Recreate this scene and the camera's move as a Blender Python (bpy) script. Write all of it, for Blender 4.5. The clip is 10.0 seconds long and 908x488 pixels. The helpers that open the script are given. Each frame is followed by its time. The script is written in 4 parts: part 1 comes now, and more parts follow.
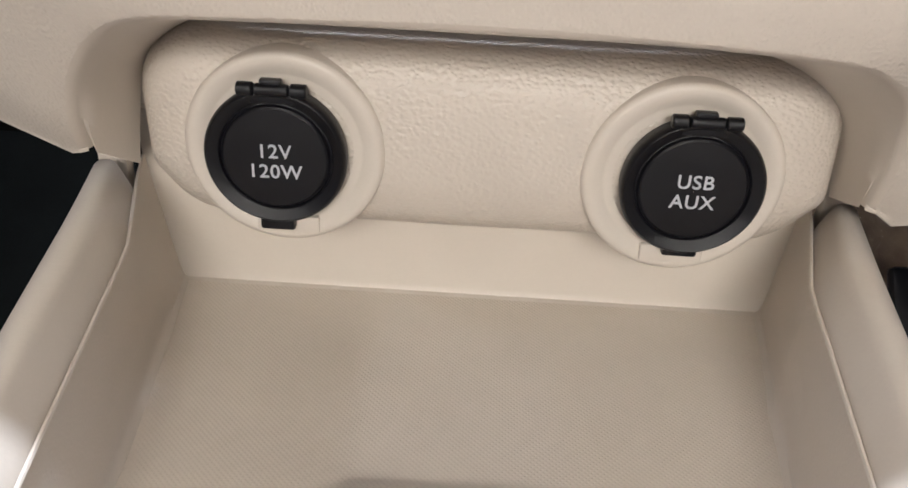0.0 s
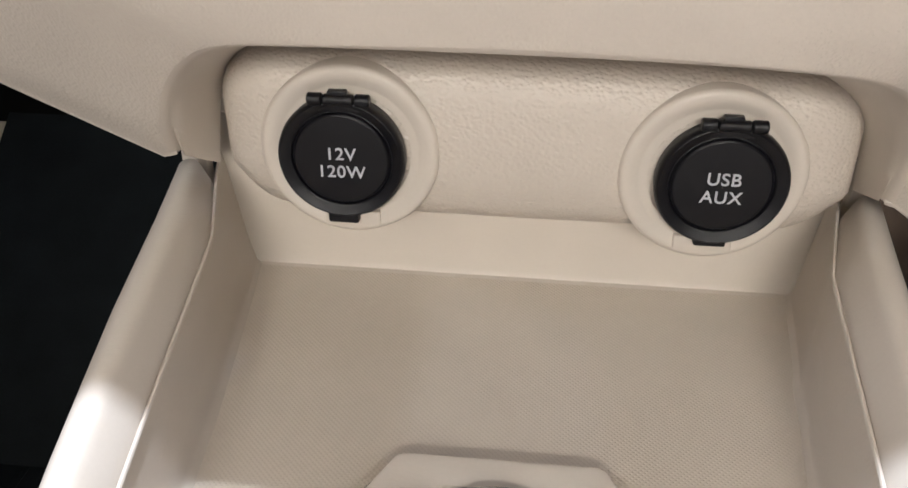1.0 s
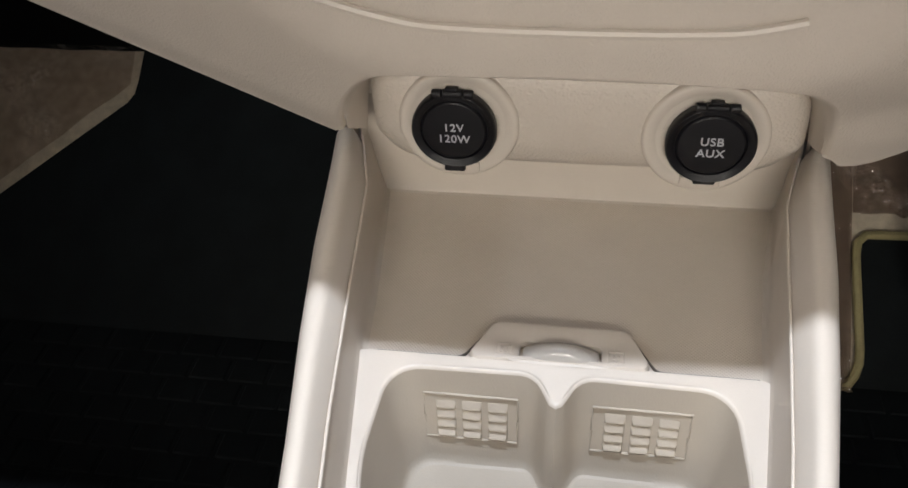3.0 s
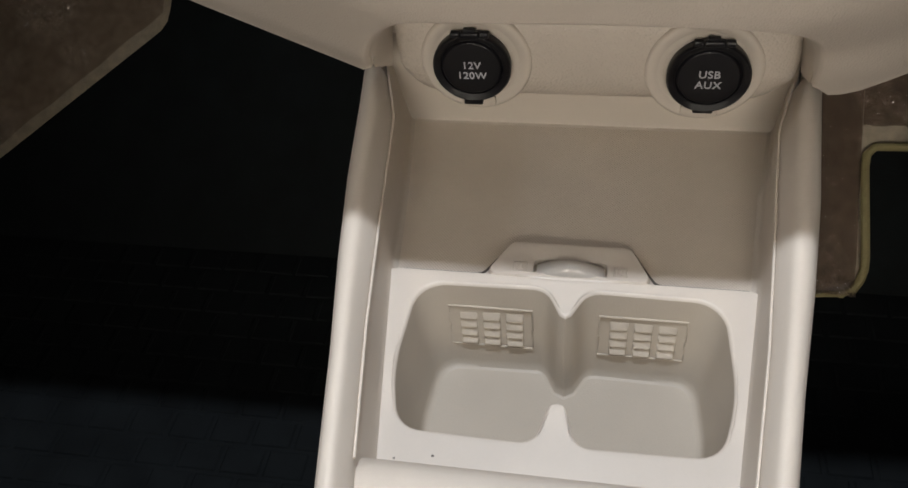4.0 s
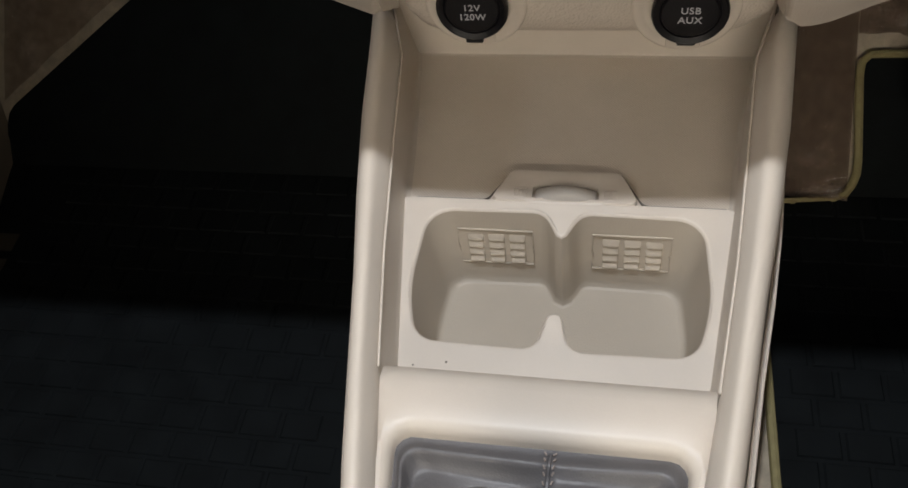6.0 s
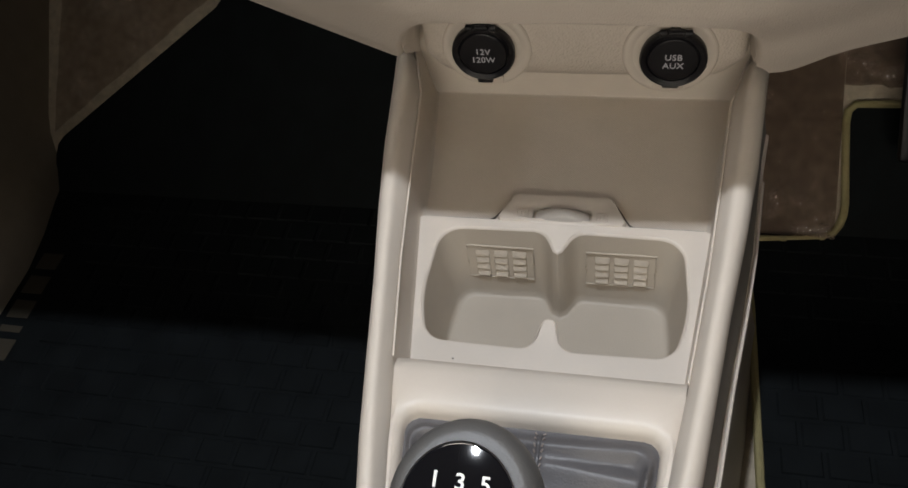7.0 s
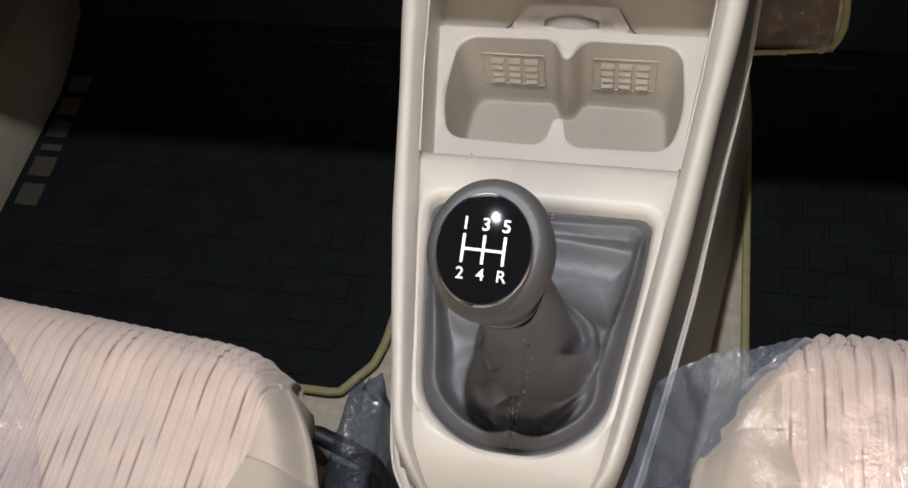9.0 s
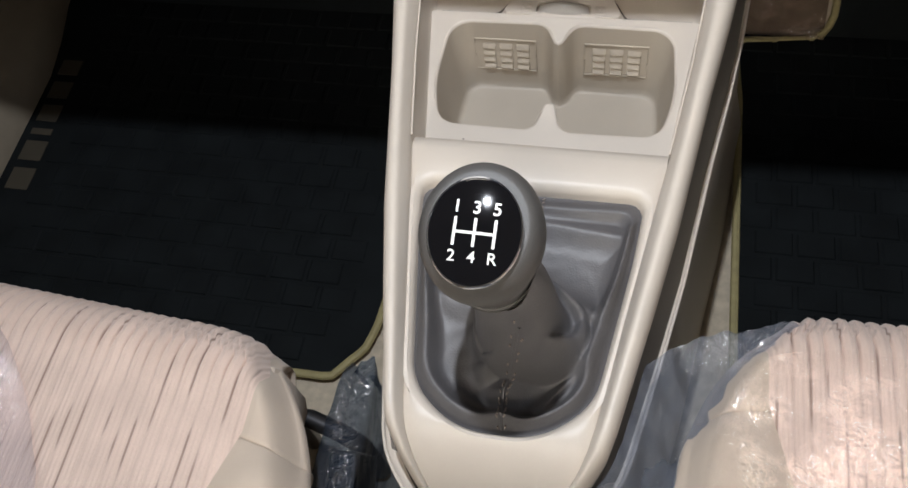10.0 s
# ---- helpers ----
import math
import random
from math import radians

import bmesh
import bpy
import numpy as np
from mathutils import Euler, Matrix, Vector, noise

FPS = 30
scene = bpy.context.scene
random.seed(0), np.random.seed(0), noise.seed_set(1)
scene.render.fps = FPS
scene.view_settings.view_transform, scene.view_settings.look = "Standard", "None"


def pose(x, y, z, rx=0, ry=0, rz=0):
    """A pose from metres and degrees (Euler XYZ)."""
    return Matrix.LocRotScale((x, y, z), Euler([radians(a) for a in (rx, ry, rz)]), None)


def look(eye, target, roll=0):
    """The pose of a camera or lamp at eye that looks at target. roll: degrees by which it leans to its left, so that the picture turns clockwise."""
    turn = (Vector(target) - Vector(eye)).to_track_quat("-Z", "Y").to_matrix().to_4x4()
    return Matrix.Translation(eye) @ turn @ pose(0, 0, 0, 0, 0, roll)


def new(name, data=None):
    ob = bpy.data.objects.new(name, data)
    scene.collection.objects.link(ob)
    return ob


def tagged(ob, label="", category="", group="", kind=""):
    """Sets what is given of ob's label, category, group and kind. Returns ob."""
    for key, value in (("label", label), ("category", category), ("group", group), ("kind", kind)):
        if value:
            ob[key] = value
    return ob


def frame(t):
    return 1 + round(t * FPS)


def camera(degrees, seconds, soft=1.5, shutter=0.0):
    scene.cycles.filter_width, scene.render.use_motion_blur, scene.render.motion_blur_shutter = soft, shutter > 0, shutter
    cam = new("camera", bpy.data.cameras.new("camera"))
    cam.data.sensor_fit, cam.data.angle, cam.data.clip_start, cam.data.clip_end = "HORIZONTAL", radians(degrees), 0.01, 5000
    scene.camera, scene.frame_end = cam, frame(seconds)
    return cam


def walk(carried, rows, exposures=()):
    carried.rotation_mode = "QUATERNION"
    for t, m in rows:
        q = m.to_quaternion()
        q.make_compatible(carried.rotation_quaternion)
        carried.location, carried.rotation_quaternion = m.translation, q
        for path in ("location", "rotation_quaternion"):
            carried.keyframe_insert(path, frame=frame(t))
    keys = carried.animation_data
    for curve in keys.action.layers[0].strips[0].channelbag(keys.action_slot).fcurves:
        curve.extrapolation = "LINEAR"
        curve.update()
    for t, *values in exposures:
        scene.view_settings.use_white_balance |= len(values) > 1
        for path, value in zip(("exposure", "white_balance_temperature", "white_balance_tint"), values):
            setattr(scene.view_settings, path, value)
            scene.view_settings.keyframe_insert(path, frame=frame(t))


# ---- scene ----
cam = camera(56.4, 10.0, soft=1.6)
PATH = [
    (0, (0.003, -0.086, 0.491), (-0.038, 1.664, -0.477), 2.9),
    (0.5, (0.002, -0.09, 0.496), (-0.078, 1.646, -0.495), 2.5),
    (1, (0.004, -0.106, 0.511), (-0.152, 1.598, -0.524), 0.8),
    (1.5, (0.005, -0.132, 0.538), (-0.199, 1.54, -0.541), -0.6),
    (2, (0.008, -0.148, 0.558), (-0.239, 1.446, -0.624), -2.6),
    (2.2, (0.005, -0.157, 0.57), (-0.233, 1.413, -0.646), -2.2),
    (3.3, (0.009, -0.222, 0.625), (-0.317, 1.254, -0.683), -4.4),
    (3.5, (0.011, -0.225, 0.631), (-0.338, 1.214, -0.713), -5.2),
    (4, (0.017, -0.236, 0.651), (-0.321, 1.121, -0.779), -6.5),
    (4.5, (0.021, -0.245, 0.669), (-0.335, 1.033, -0.827), -8.4),
    (5, (0.024, -0.253, 0.679), (-0.34, 0.931, -0.891), -10.0),
    (5.5, (0.027, -0.251, 0.682), (-0.324, 0.896, -0.918), -10.5),
    (6, (0.031, -0.257, 0.698), (-0.336, 0.918, -0.879), -10.8),
    (6.2, (0.044, -0.267, 0.687), (-0.37, 0.967, -0.831), -10.6),
    (7.3, (0.051, -0.329, 0.753), (-0.363, 0.928, -0.747), -10.0),
    (7.5, (0.053, -0.339, 0.759), (-0.374, 0.874, -0.772), -10.7),
    (8, (0.059, -0.354, 0.768), (-0.364, 0.745, -0.849), -12.2),
    (8.5, (0.059, -0.363, 0.772), (-0.338, 0.641, -0.911), -12.8),
    (9, (0.056, -0.368, 0.771), (-0.342, 0.57, -0.949), -14.5),
    (9.5, (0.058, -0.371, 0.775), (-0.321, 0.543, -0.962), -14.3),
    (10, (0.057, -0.371, 0.773), (-0.319, 0.544, -0.965), -13.8),
]
walk(cam, [(t, look(eye, target, roll)) for t, eye, target, roll in PATH],
     exposures=[(0, 0.90, 5900, 14), (1, 0.80, 5920, 13.5), (2, 0.67, 5950, 13), (3.5, 0.02, 6150, 13), (4.5, -0.28, 6450, 13), (5.5, -0.30, 6550, 13),
                (7.5, -0.47, 6350, 12.5), (8.5, -0.24, 6350, 13), (10, -0.21, 6350, 13)])

# ---- light ----
world = bpy.data.worlds.new("showroom")
world.use_nodes = True
scene.world = world
world.node_tree.nodes["Background"].inputs[0].default_value = (0.80, 0.86, 1.0, 1)
world.node_tree.nodes["Background"].inputs[1].default_value = 0.098


def area_lamp(name, eye, target, size, watts, colour, size_y=None, spread=180):
    data = bpy.data.lights.new(name, "AREA")
    data.energy, data.color, data.size = watts, colour, size
    if size_y:
        data.shape, data.size_y = "RECTANGLE", size_y
    data.spread = radians(spread)
    ob = new(name, data)
    ob.matrix_world = look(eye, target)
    return ob


# a ceiling luminaire of the hall, seen through the passenger's window
area_lamp("hall_light", (-2.35, -0.70, 1.97), (0, 0.10, 0.33), 0.20, 7.8, (0.93, 0.945, 0.94))
# added fill beyond the driver's window, to brighten the console's right flank
area_lamp("hall_light", (2.30, -0.60, 1.95), (0, -0.05, 0.25), 0.25, 4, (0.88, 0.94, 1.0))
# added fill in the rear glass, narrowed to the console; the cabin's roof lamp
area_lamp("rear_fill_light", (0.02, -1.075, 0.94), (0.01, 0.02, 0.34), 0.60, 0.64, (1.0, 0.915, 0.755), 0.20, 46)
area_lamp("roof_bulb", (-0.02, -0.170, 1.160), (-0.02, -0.12, 0.3), 0.018, 7.1, (0.91, 0.96, 1.0)).data.shape = "DISK"
# two small ceiling spots of the hall, seen through the windscreen
area_lamp("hall_spot", (-0.35, 1.5, 2.10), (0, -0.2, 0.45), 0.07, 4, (0.93, 0.97, 1.0))
area_lamp("hall_spot", (0.40, 1.6, 2.30), (0, -0.2, 0.45), 0.07, 4, (0.93, 0.97, 1.0))

# ---- materials ----


def material(name, colour, rough=0.5, metal=0.0, vary=0.06, scale=40.0, fine=900.0, bump=0.0, coat=0.0, sheen=0.0, bump_scale=None, spec=0.5):
    """Plain procedural surface: two scales of colour change and a fine relief."""
    m = bpy.data.materials.new(name)
    m.use_nodes = True
    nt = m.node_tree
    b = nt.nodes["Principled BSDF"]
    co = nt.nodes.new("ShaderNodeTexCoord")
    n1 = nt.nodes.new("ShaderNodeTexNoise")
    n1.inputs["Scale"].default_value, n1.inputs["Detail"].default_value = scale, 4
    n2 = nt.nodes.new("ShaderNodeTexNoise")
    n2.inputs["Scale"].default_value, n2.inputs["Detail"].default_value = fine, 2
    for n in (n1, n2):
        nt.links.new(co.outputs["Object"], n.inputs["Vector"])
    mix = nt.nodes.new("ShaderNodeMath")
    mix.operation = "MULTIPLY_ADD"
    nt.links.new(n2.outputs["Fac"], mix.inputs[0])
    mix.inputs[1].default_value = 0.5
    nt.links.new(n1.outputs["Fac"], mix.inputs[2])
    ramp = nt.nodes.new("ShaderNodeValToRGB")
    ramp.color_ramp.elements[0].position, ramp.color_ramp.elements[1].position = 0.45, 1.05
    ramp.color_ramp.elements[0].color = (*[max(0, c * (1 - vary)) for c in colour], 1)
    ramp.color_ramp.elements[1].color = (*[min(1, c * (1 + vary)) for c in colour], 1)
    nt.links.new(mix.outputs[0], ramp.inputs[0])
    nt.links.new(ramp.outputs[0], b.inputs["Base Color"])
    r = nt.nodes.new("ShaderNodeMapRange")
    r.inputs["To Min"].default_value, r.inputs["To Max"].default_value = rough * 0.88, min(1, rough * 1.12)
    nt.links.new(n1.outputs["Fac"], r.inputs["Value"])
    nt.links.new(r.outputs[0], b.inputs["Roughness"])
    b.inputs["Metallic"].default_value = metal
    b.inputs["Coat Weight"].default_value = coat
    b.inputs["Sheen Weight"].default_value = sheen
    b.inputs["Specular IOR Level"].default_value = spec
    if bump:
        bp = nt.nodes.new("ShaderNodeBump")
        bp.inputs["Strength"].default_value, bp.inputs["Distance"].default_value = bump, 0.0006
        if bump_scale:
            n3 = nt.nodes.new("ShaderNodeTexNoise")
            n3.inputs["Scale"].default_value, n3.inputs["Detail"].default_value = bump_scale, 3
            nt.links.new(co.outputs["Object"], n3.inputs["Vector"])
            nt.links.new(n3.outputs["Fac"], bp.inputs["Height"])
        else:
            nt.links.new(n2.outputs["Fac"], bp.inputs["Height"])
        nt.links.new(bp.outputs[0], b.inputs["Normal"])
    return m


def relief(m, kind, scale, strength, distance=0.0006, stretch=(1, 1, 1)):
    """Adds a leather grain, a fine weave of dimples or ribs to a material."""
    nt = m.node_tree
    b = nt.nodes["Principled BSDF"]
    co = nt.nodes.new("ShaderNodeTexCoord")
    mp = nt.nodes.new("ShaderNodeMapping")
    mp.inputs["Scale"].default_value = stretch
    nt.links.new(co.outputs["Object"], mp.inputs["Vector"])
    bp = nt.nodes.new("ShaderNodeBump")
    bp.inputs["Strength"].default_value, bp.inputs["Distance"].default_value = strength, distance
    if kind == "grain":
        wob = nt.nodes.new("ShaderNodeTexNoise")
        wob.inputs["Scale"].default_value = scale * 0.6
        nt.links.new(mp.outputs[0], wob.inputs["Vector"])
        add = nt.nodes.new("ShaderNodeVectorMath")
        add.operation = "MULTIPLY_ADD"
        add.inputs[1].default_value = (0.45 / scale,) * 3
        nt.links.new(wob.outputs["Color"], add.inputs[0])
        nt.links.new(mp.outputs[0], add.inputs[2])
        v = nt.nodes.new("ShaderNodeTexVoronoi")
        v.feature = "SMOOTH_F1"
        v.inputs["Scale"].default_value = scale
        nt.links.new(add.outputs[0], v.inputs["Vector"])
        inv = nt.nodes.new("ShaderNodeMath")
        inv.operation = "SUBTRACT"
        inv.inputs[0].default_value = 1.0
        nt.links.new(v.outputs["Distance"], inv.inputs[1])
        out = inv.outputs[0]
    else:
        waves = []
        for ang in ((45, -45) if kind == "weave" else (0,)):
            turn = nt.nodes.new("ShaderNodeMapping")
            turn.inputs["Rotation"].default_value = (0, 0, radians(ang))
            nt.links.new(mp.outputs[0], turn.inputs["Vector"])
            w = nt.nodes.new("ShaderNodeTexWave")
            w.inputs["Scale"].default_value = scale
            w.inputs["Distortion"].default_value = 0.3 if kind == "weave" else 1.2
            nt.links.new(turn.outputs[0], w.inputs["Vector"])
            waves.append(w)
        if len(waves) == 2:
            mul = nt.nodes.new("ShaderNodeMath")
            mul.operation = "MULTIPLY"
            for k in (0, 1):
                nt.links.new(waves[k].outputs["Fac"], mul.inputs[k])
            out = mul.outputs[0]
        else:
            out = waves[0].outputs["Fac"]
    nt.links.new(out, bp.inputs["Height"])
    nt.links.new(bp.outputs[0], b.inputs["Normal"])
    return m


def film_material(name, gloss=0.11, tint=(0.84, 0.88, 0.94), scale=42.0, milk=0.012, milk_colour=(0.8, 0.82, 0.85), rough=0.12):
    """Thin clear polythene: mostly see-through, with crumpled glints in patches."""
    m = bpy.data.materials.new(name)
    m.use_nodes = True
    nt = m.node_tree
    nt.nodes.remove(nt.nodes["Principled BSDF"])
    out = nt.nodes["Material Output"]
    clear, shine, haze = nt.nodes.new("ShaderNodeBsdfTransparent"), nt.nodes.new("ShaderNodeBsdfGlossy"), nt.nodes.new("ShaderNodeBsdfDiffuse")
    clear.inputs[0].default_value = (*tint, 1)
    shine.inputs["Roughness"].default_value = rough
    haze.inputs[0].default_value = (*milk_colour, 1)
    co, no, pa = nt.nodes.new("ShaderNodeTexCoord"), nt.nodes.new("ShaderNodeTexNoise"), nt.nodes.new("ShaderNodeTexNoise")
    no.inputs["Scale"].default_value, no.inputs["Detail"].default_value, no.inputs["Distortion"].default_value = scale, 3, 1.5
    pa.inputs["Scale"].default_value, pa.inputs["Detail"].default_value = scale * 0.35, 2
    nt.links.new(co.outputs["Object"], no.inputs["Vector"])
    nt.links.new(co.outputs["Object"], pa.inputs["Vector"])
    bp = nt.nodes.new("ShaderNodeBump")
    bp.inputs["Strength"].default_value, bp.inputs["Distance"].default_value = 1.0, 0.03
    nt.links.new(no.outputs["Fac"], bp.inputs["Height"])
    nt.links.new(bp.outputs[0], shine.inputs["Normal"])
    amount = nt.nodes.new("ShaderNodeMapRange")
    amount.inputs["From Min"].default_value, amount.inputs["From Max"].default_value = 0.48, 0.70
    amount.inputs["To Min"].default_value, amount.inputs["To Max"].default_value = gloss * 0.12, gloss * 2.2
    nt.links.new(pa.outputs["Fac"], amount.inputs["Value"])
    a, b = nt.nodes.new("ShaderNodeAddShader"), nt.nodes.new("ShaderNodeMixShader")
    b.inputs[0].default_value = milk
    nt.links.new(amount.outputs[0], shine.inputs["Color"])
    nt.links.new(clear.outputs[0], a.inputs[0])
    nt.links.new(shine.outputs[0], a.inputs[1])
    nt.links.new(a.outputs[0], b.inputs[1])
    nt.links.new(haze.outputs[0], b.inputs[2])
    nt.links.new(b.outputs[0], out.inputs[0])
    return m


BEIGE = (0.575, 0.515, 0.445)
PLASTIC = material("beige_plastic", BEIGE, 0.42, vary=0.03, bump=0.12)
SMOOTH = material("satin_beige_plastic", (0.595, 0.535, 0.465), 0.43, vary=0.025, bump=0.06)
GRAIN = relief(material("grained_beige_skin", BEIGE, 0.36, vary=0.03), "grain", 820, 0.68, 0.0008, (0.8, 1, 1))
SKIN = relief(material("fine_grained_beige_skin", BEIGE, 0.42, vary=0.03), "grain", 1050, 0.40, 0.0007)
TRAYMAT = relief(material("dimpled_beige_tray", (0.625, 0.558, 0.478), 0.5, vary=0.04), "weave", 235, 0.24, 0.0006)
# darker copy of the beige plastic; the recesses' shade is put into it
SHADED_WELL = material("matt_shaded_well", (0.455, 0.402, 0.333), 0.55, vary=0.03, bump=0.25)
BLACK = material("black_satin_plastic", (0.0030, 0.0030, 0.0048), 0.32, vary=0.2, fine=4200, bump=0.25, spec=0.36)
GLOSS_BLACK = material("black_glossy_plastic", (0.004, 0.004, 0.005), 0.035, vary=0.1, spec=0.4)
PRINT = material("white_print", (0.50, 0.51, 0.55), 0.6, vary=0.04)
SILVER_PRINT = material("silver_print", (0.60, 0.59, 0.55), 0.35, vary=0.03)
CHROME = material("chrome", (0.78, 0.79, 0.82), 0.05, 1.0, vary=0.02)
LEATHER = relief(material("grey_brown_leather", (0.105, 0.101, 0.104), 0.45, vary=0.12), "grain", 900, 0.3, 0.0004)
KNOBSKIN = relief(material("grey_brown_knob_skin", (0.084, 0.080, 0.075), 0.5, vary=0.08), "grain", 1100, 0.25, 0.0003)
THREAD = material("pale_thread", (0.27, 0.225, 0.20), 0.7, vary=0.2)
RUBBER = material("black_rubber", (0.0092, 0.0112, 0.0122), 0.8, vary=0.35, scale=25, bump=0.4, spec=0.12)
# near-black for the footwell; the dash's shade is put into this colour
SHADE_BLACK = material("footwell_shade_black", (0.003, 0.003, 0.003), 0.95, vary=0.3, bump=0.4, spec=0.1)
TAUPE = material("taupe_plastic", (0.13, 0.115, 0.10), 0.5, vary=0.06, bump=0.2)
PIPING = material("straw_piping", (0.36, 0.31, 0.15), 0.7, vary=0.15, scale=120, bump=0.5)
CARPET = material("beige_carpet", (0.55, 0.475, 0.365), 0.95, vary=0.22, scale=90, fine=1600, bump=1.0, sheen=0.3, spec=0.1)
FABRIC = material("cream_seat_cloth", (0.70, 0.55, 0.468), 0.9, vary=0.10, scale=30, fine=1500, bump=0.6, sheen=0.25, spec=0.15)


def streaks(m, dark, pitch, stretch, lo, hi):
    """Broken dark threads woven between the pleats; the valleys' shade is in the colour too."""
    nt = m.node_tree
    b = nt.nodes["Principled BSDF"]
    old = b.inputs["Base Color"].links[0].from_socket
    co, mp, no, rp, mx, xyz = [nt.nodes.new("ShaderNode" + k) for k in ("TexCoord", "Mapping", "TexNoise", "MapRange", "MixRGB", "SeparateXYZ")]
    mp.inputs["Scale"].default_value = stretch
    no.inputs["Scale"].default_value, no.inputs["Detail"].default_value = 1.0, 1.0
    rp.inputs["From Min"].default_value, rp.inputs["From Max"].default_value = lo, hi
    # every valley keeps a fifth of the dark, as the pleats' shade
    rp.inputs["To Min"].default_value = 0.20
    nt.links.new(co.outputs["Object"], mp.inputs["Vector"])
    nt.links.new(co.outputs["Object"], xyz.inputs[0])
    nt.links.new(mp.outputs[0], no.inputs["Vector"])
    nt.links.new(no.outputs["Fac"], rp.inputs["Value"])

    def math_node(kind, a, second):
        n = nt.nodes.new("ShaderNodeMath")
        n.operation = kind
        nt.links.new(a, n.inputs[0])
        if isinstance(second, float):
            n.inputs[1].default_value = second
        elif second is not None:
            nt.links.new(second, n.inputs[1])
        return n.outputs[0]
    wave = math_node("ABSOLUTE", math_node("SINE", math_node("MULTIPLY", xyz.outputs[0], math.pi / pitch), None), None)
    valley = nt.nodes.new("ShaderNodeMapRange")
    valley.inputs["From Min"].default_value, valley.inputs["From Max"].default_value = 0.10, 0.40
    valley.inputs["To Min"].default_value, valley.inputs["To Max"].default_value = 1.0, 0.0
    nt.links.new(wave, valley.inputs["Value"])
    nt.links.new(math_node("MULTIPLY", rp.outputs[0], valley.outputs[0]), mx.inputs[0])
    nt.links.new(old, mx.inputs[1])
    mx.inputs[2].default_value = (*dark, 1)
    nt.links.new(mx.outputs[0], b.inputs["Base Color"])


nt = FABRIC.node_tree
rib, ribbump = nt.nodes.new("ShaderNodeTexWave"), nt.nodes.new("ShaderNodeBump")
rib.inputs["Scale"].default_value, rib.inputs["Distortion"].default_value, rib.inputs["Detail Scale"].default_value = 105, 0.8, 0.4
ribbump.inputs["Strength"].default_value, ribbump.inputs["Distance"].default_value = 0.5, 0.0008
nt.links.new(nt.nodes["Texture Coordinate"].outputs["Object"], rib.inputs["Vector"])
nt.links.new(rib.outputs["Fac"], ribbump.inputs["Height"])
nt.links.new(nt.nodes["Principled BSDF"].inputs["Normal"].links[0].from_socket, ribbump.inputs["Normal"])
nt.links.new(ribbump.outputs[0], nt.nodes["Principled BSDF"].inputs["Normal"])
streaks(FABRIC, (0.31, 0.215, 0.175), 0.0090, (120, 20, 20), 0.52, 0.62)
PLAINCLOTH = material("plain_beige_cloth", (0.57, 0.475, 0.385), 0.85, vary=0.06, scale=30, fine=1600, bump=0.4, sheen=0.2, spec=0.2)
STEEL = material("dark_steel", (0.08, 0.08, 0.085), 0.35, 0.8, vary=0.3)
ROOFCLOTH = material("pale_roof_lining", (0.55, 0.52, 0.47), 0.95, vary=0.05, bump=0.3)
LETTER = material("sand_lettering", (0.056, 0.047, 0.032), 0.8, vary=0.12)
# film on the carpet; its tint also carries the toe boards' shade
FILM = film_material("shade_tinted_polythene", 0.20, (0.70, 0.66, 0.64), 46, 0.012)
COVER = film_material("clear_seat_polythene", 0.40, (0.93, 0.925, 0.925), 58, 0.0, rough=0.10)
MILKFILM = film_material("milky_seat_polythene", 0.16, (0.86, 0.85, 0.87), 36, 0.14, (0.80, 0.77, 0.82))
BLUEFILM = film_material("bluish_loose_polythene", 0.24, (0.58, 0.62, 0.69), 40, 0.22, (0.34, 0.37, 0.44))
BAGFILM = film_material("dark_bag_polythene", 0.18, (0.46, 0.51, 0.58), 34, 0.10, (0.20, 0.24, 0.31))
GREYCLEAR = material("pale_clear_plastic", (0.46, 0.43, 0.39), 0.20, vary=0.05, coat=0.25)

# ---- mesh helpers ----


def thing(name, at=(0, 0, 0), **tags):
    ob = new(name)
    ob.location = at
    ob.empty_display_size = 0.02
    return tagged(ob, **tags)


def part(name, bm, mat, parent=None, label="", sharp=38.0):
    """Links a bmesh, in world metres, as one mesh under a thing or a part."""
    bmesh.ops.recalc_face_normals(bm, faces=bm.faces)
    for f in bm.faces:
        f.smooth = True
    lim = radians(sharp)
    for e in bm.edges:
        if len(e.link_faces) == 2 and e.calc_face_angle(0) > lim:
            e.smooth = False
    me = bpy.data.meshes.new(name)
    bm.to_mesh(me)
    bm.free()
    me.materials.append(mat)
    ob = new(name, me)
    if parent is not None:
        ob.parent = parent
        if parent.type == "EMPTY":
            ob.matrix_parent_inverse = Matrix.Translation(-parent.location)
    if label:
        tagged(ob, label=label)
    return ob


def loft(rings, closed=True, cap_first=False, cap_last=False, bm=None):
    """Skins a row of rings of points."""
    bm = bm or bmesh.new()
    rows = [[bm.verts.new(p) for p in r] for r in rings]
    n = len(rows[0])
    for a, b in zip(rows, rows[1:]):
        for k in range(n if closed else n - 1):
            q = (a[k], a[(k + 1) % n], b[(k + 1) % n], b[k])
            if len({v.co.to_tuple(7) for v in q}) > 2:
                bm.faces.new(q)
    if cap_first:
        bm.faces.new(rows[0])
    if cap_last:
        bm.faces.new(rows[-1][::-1])
    return bm


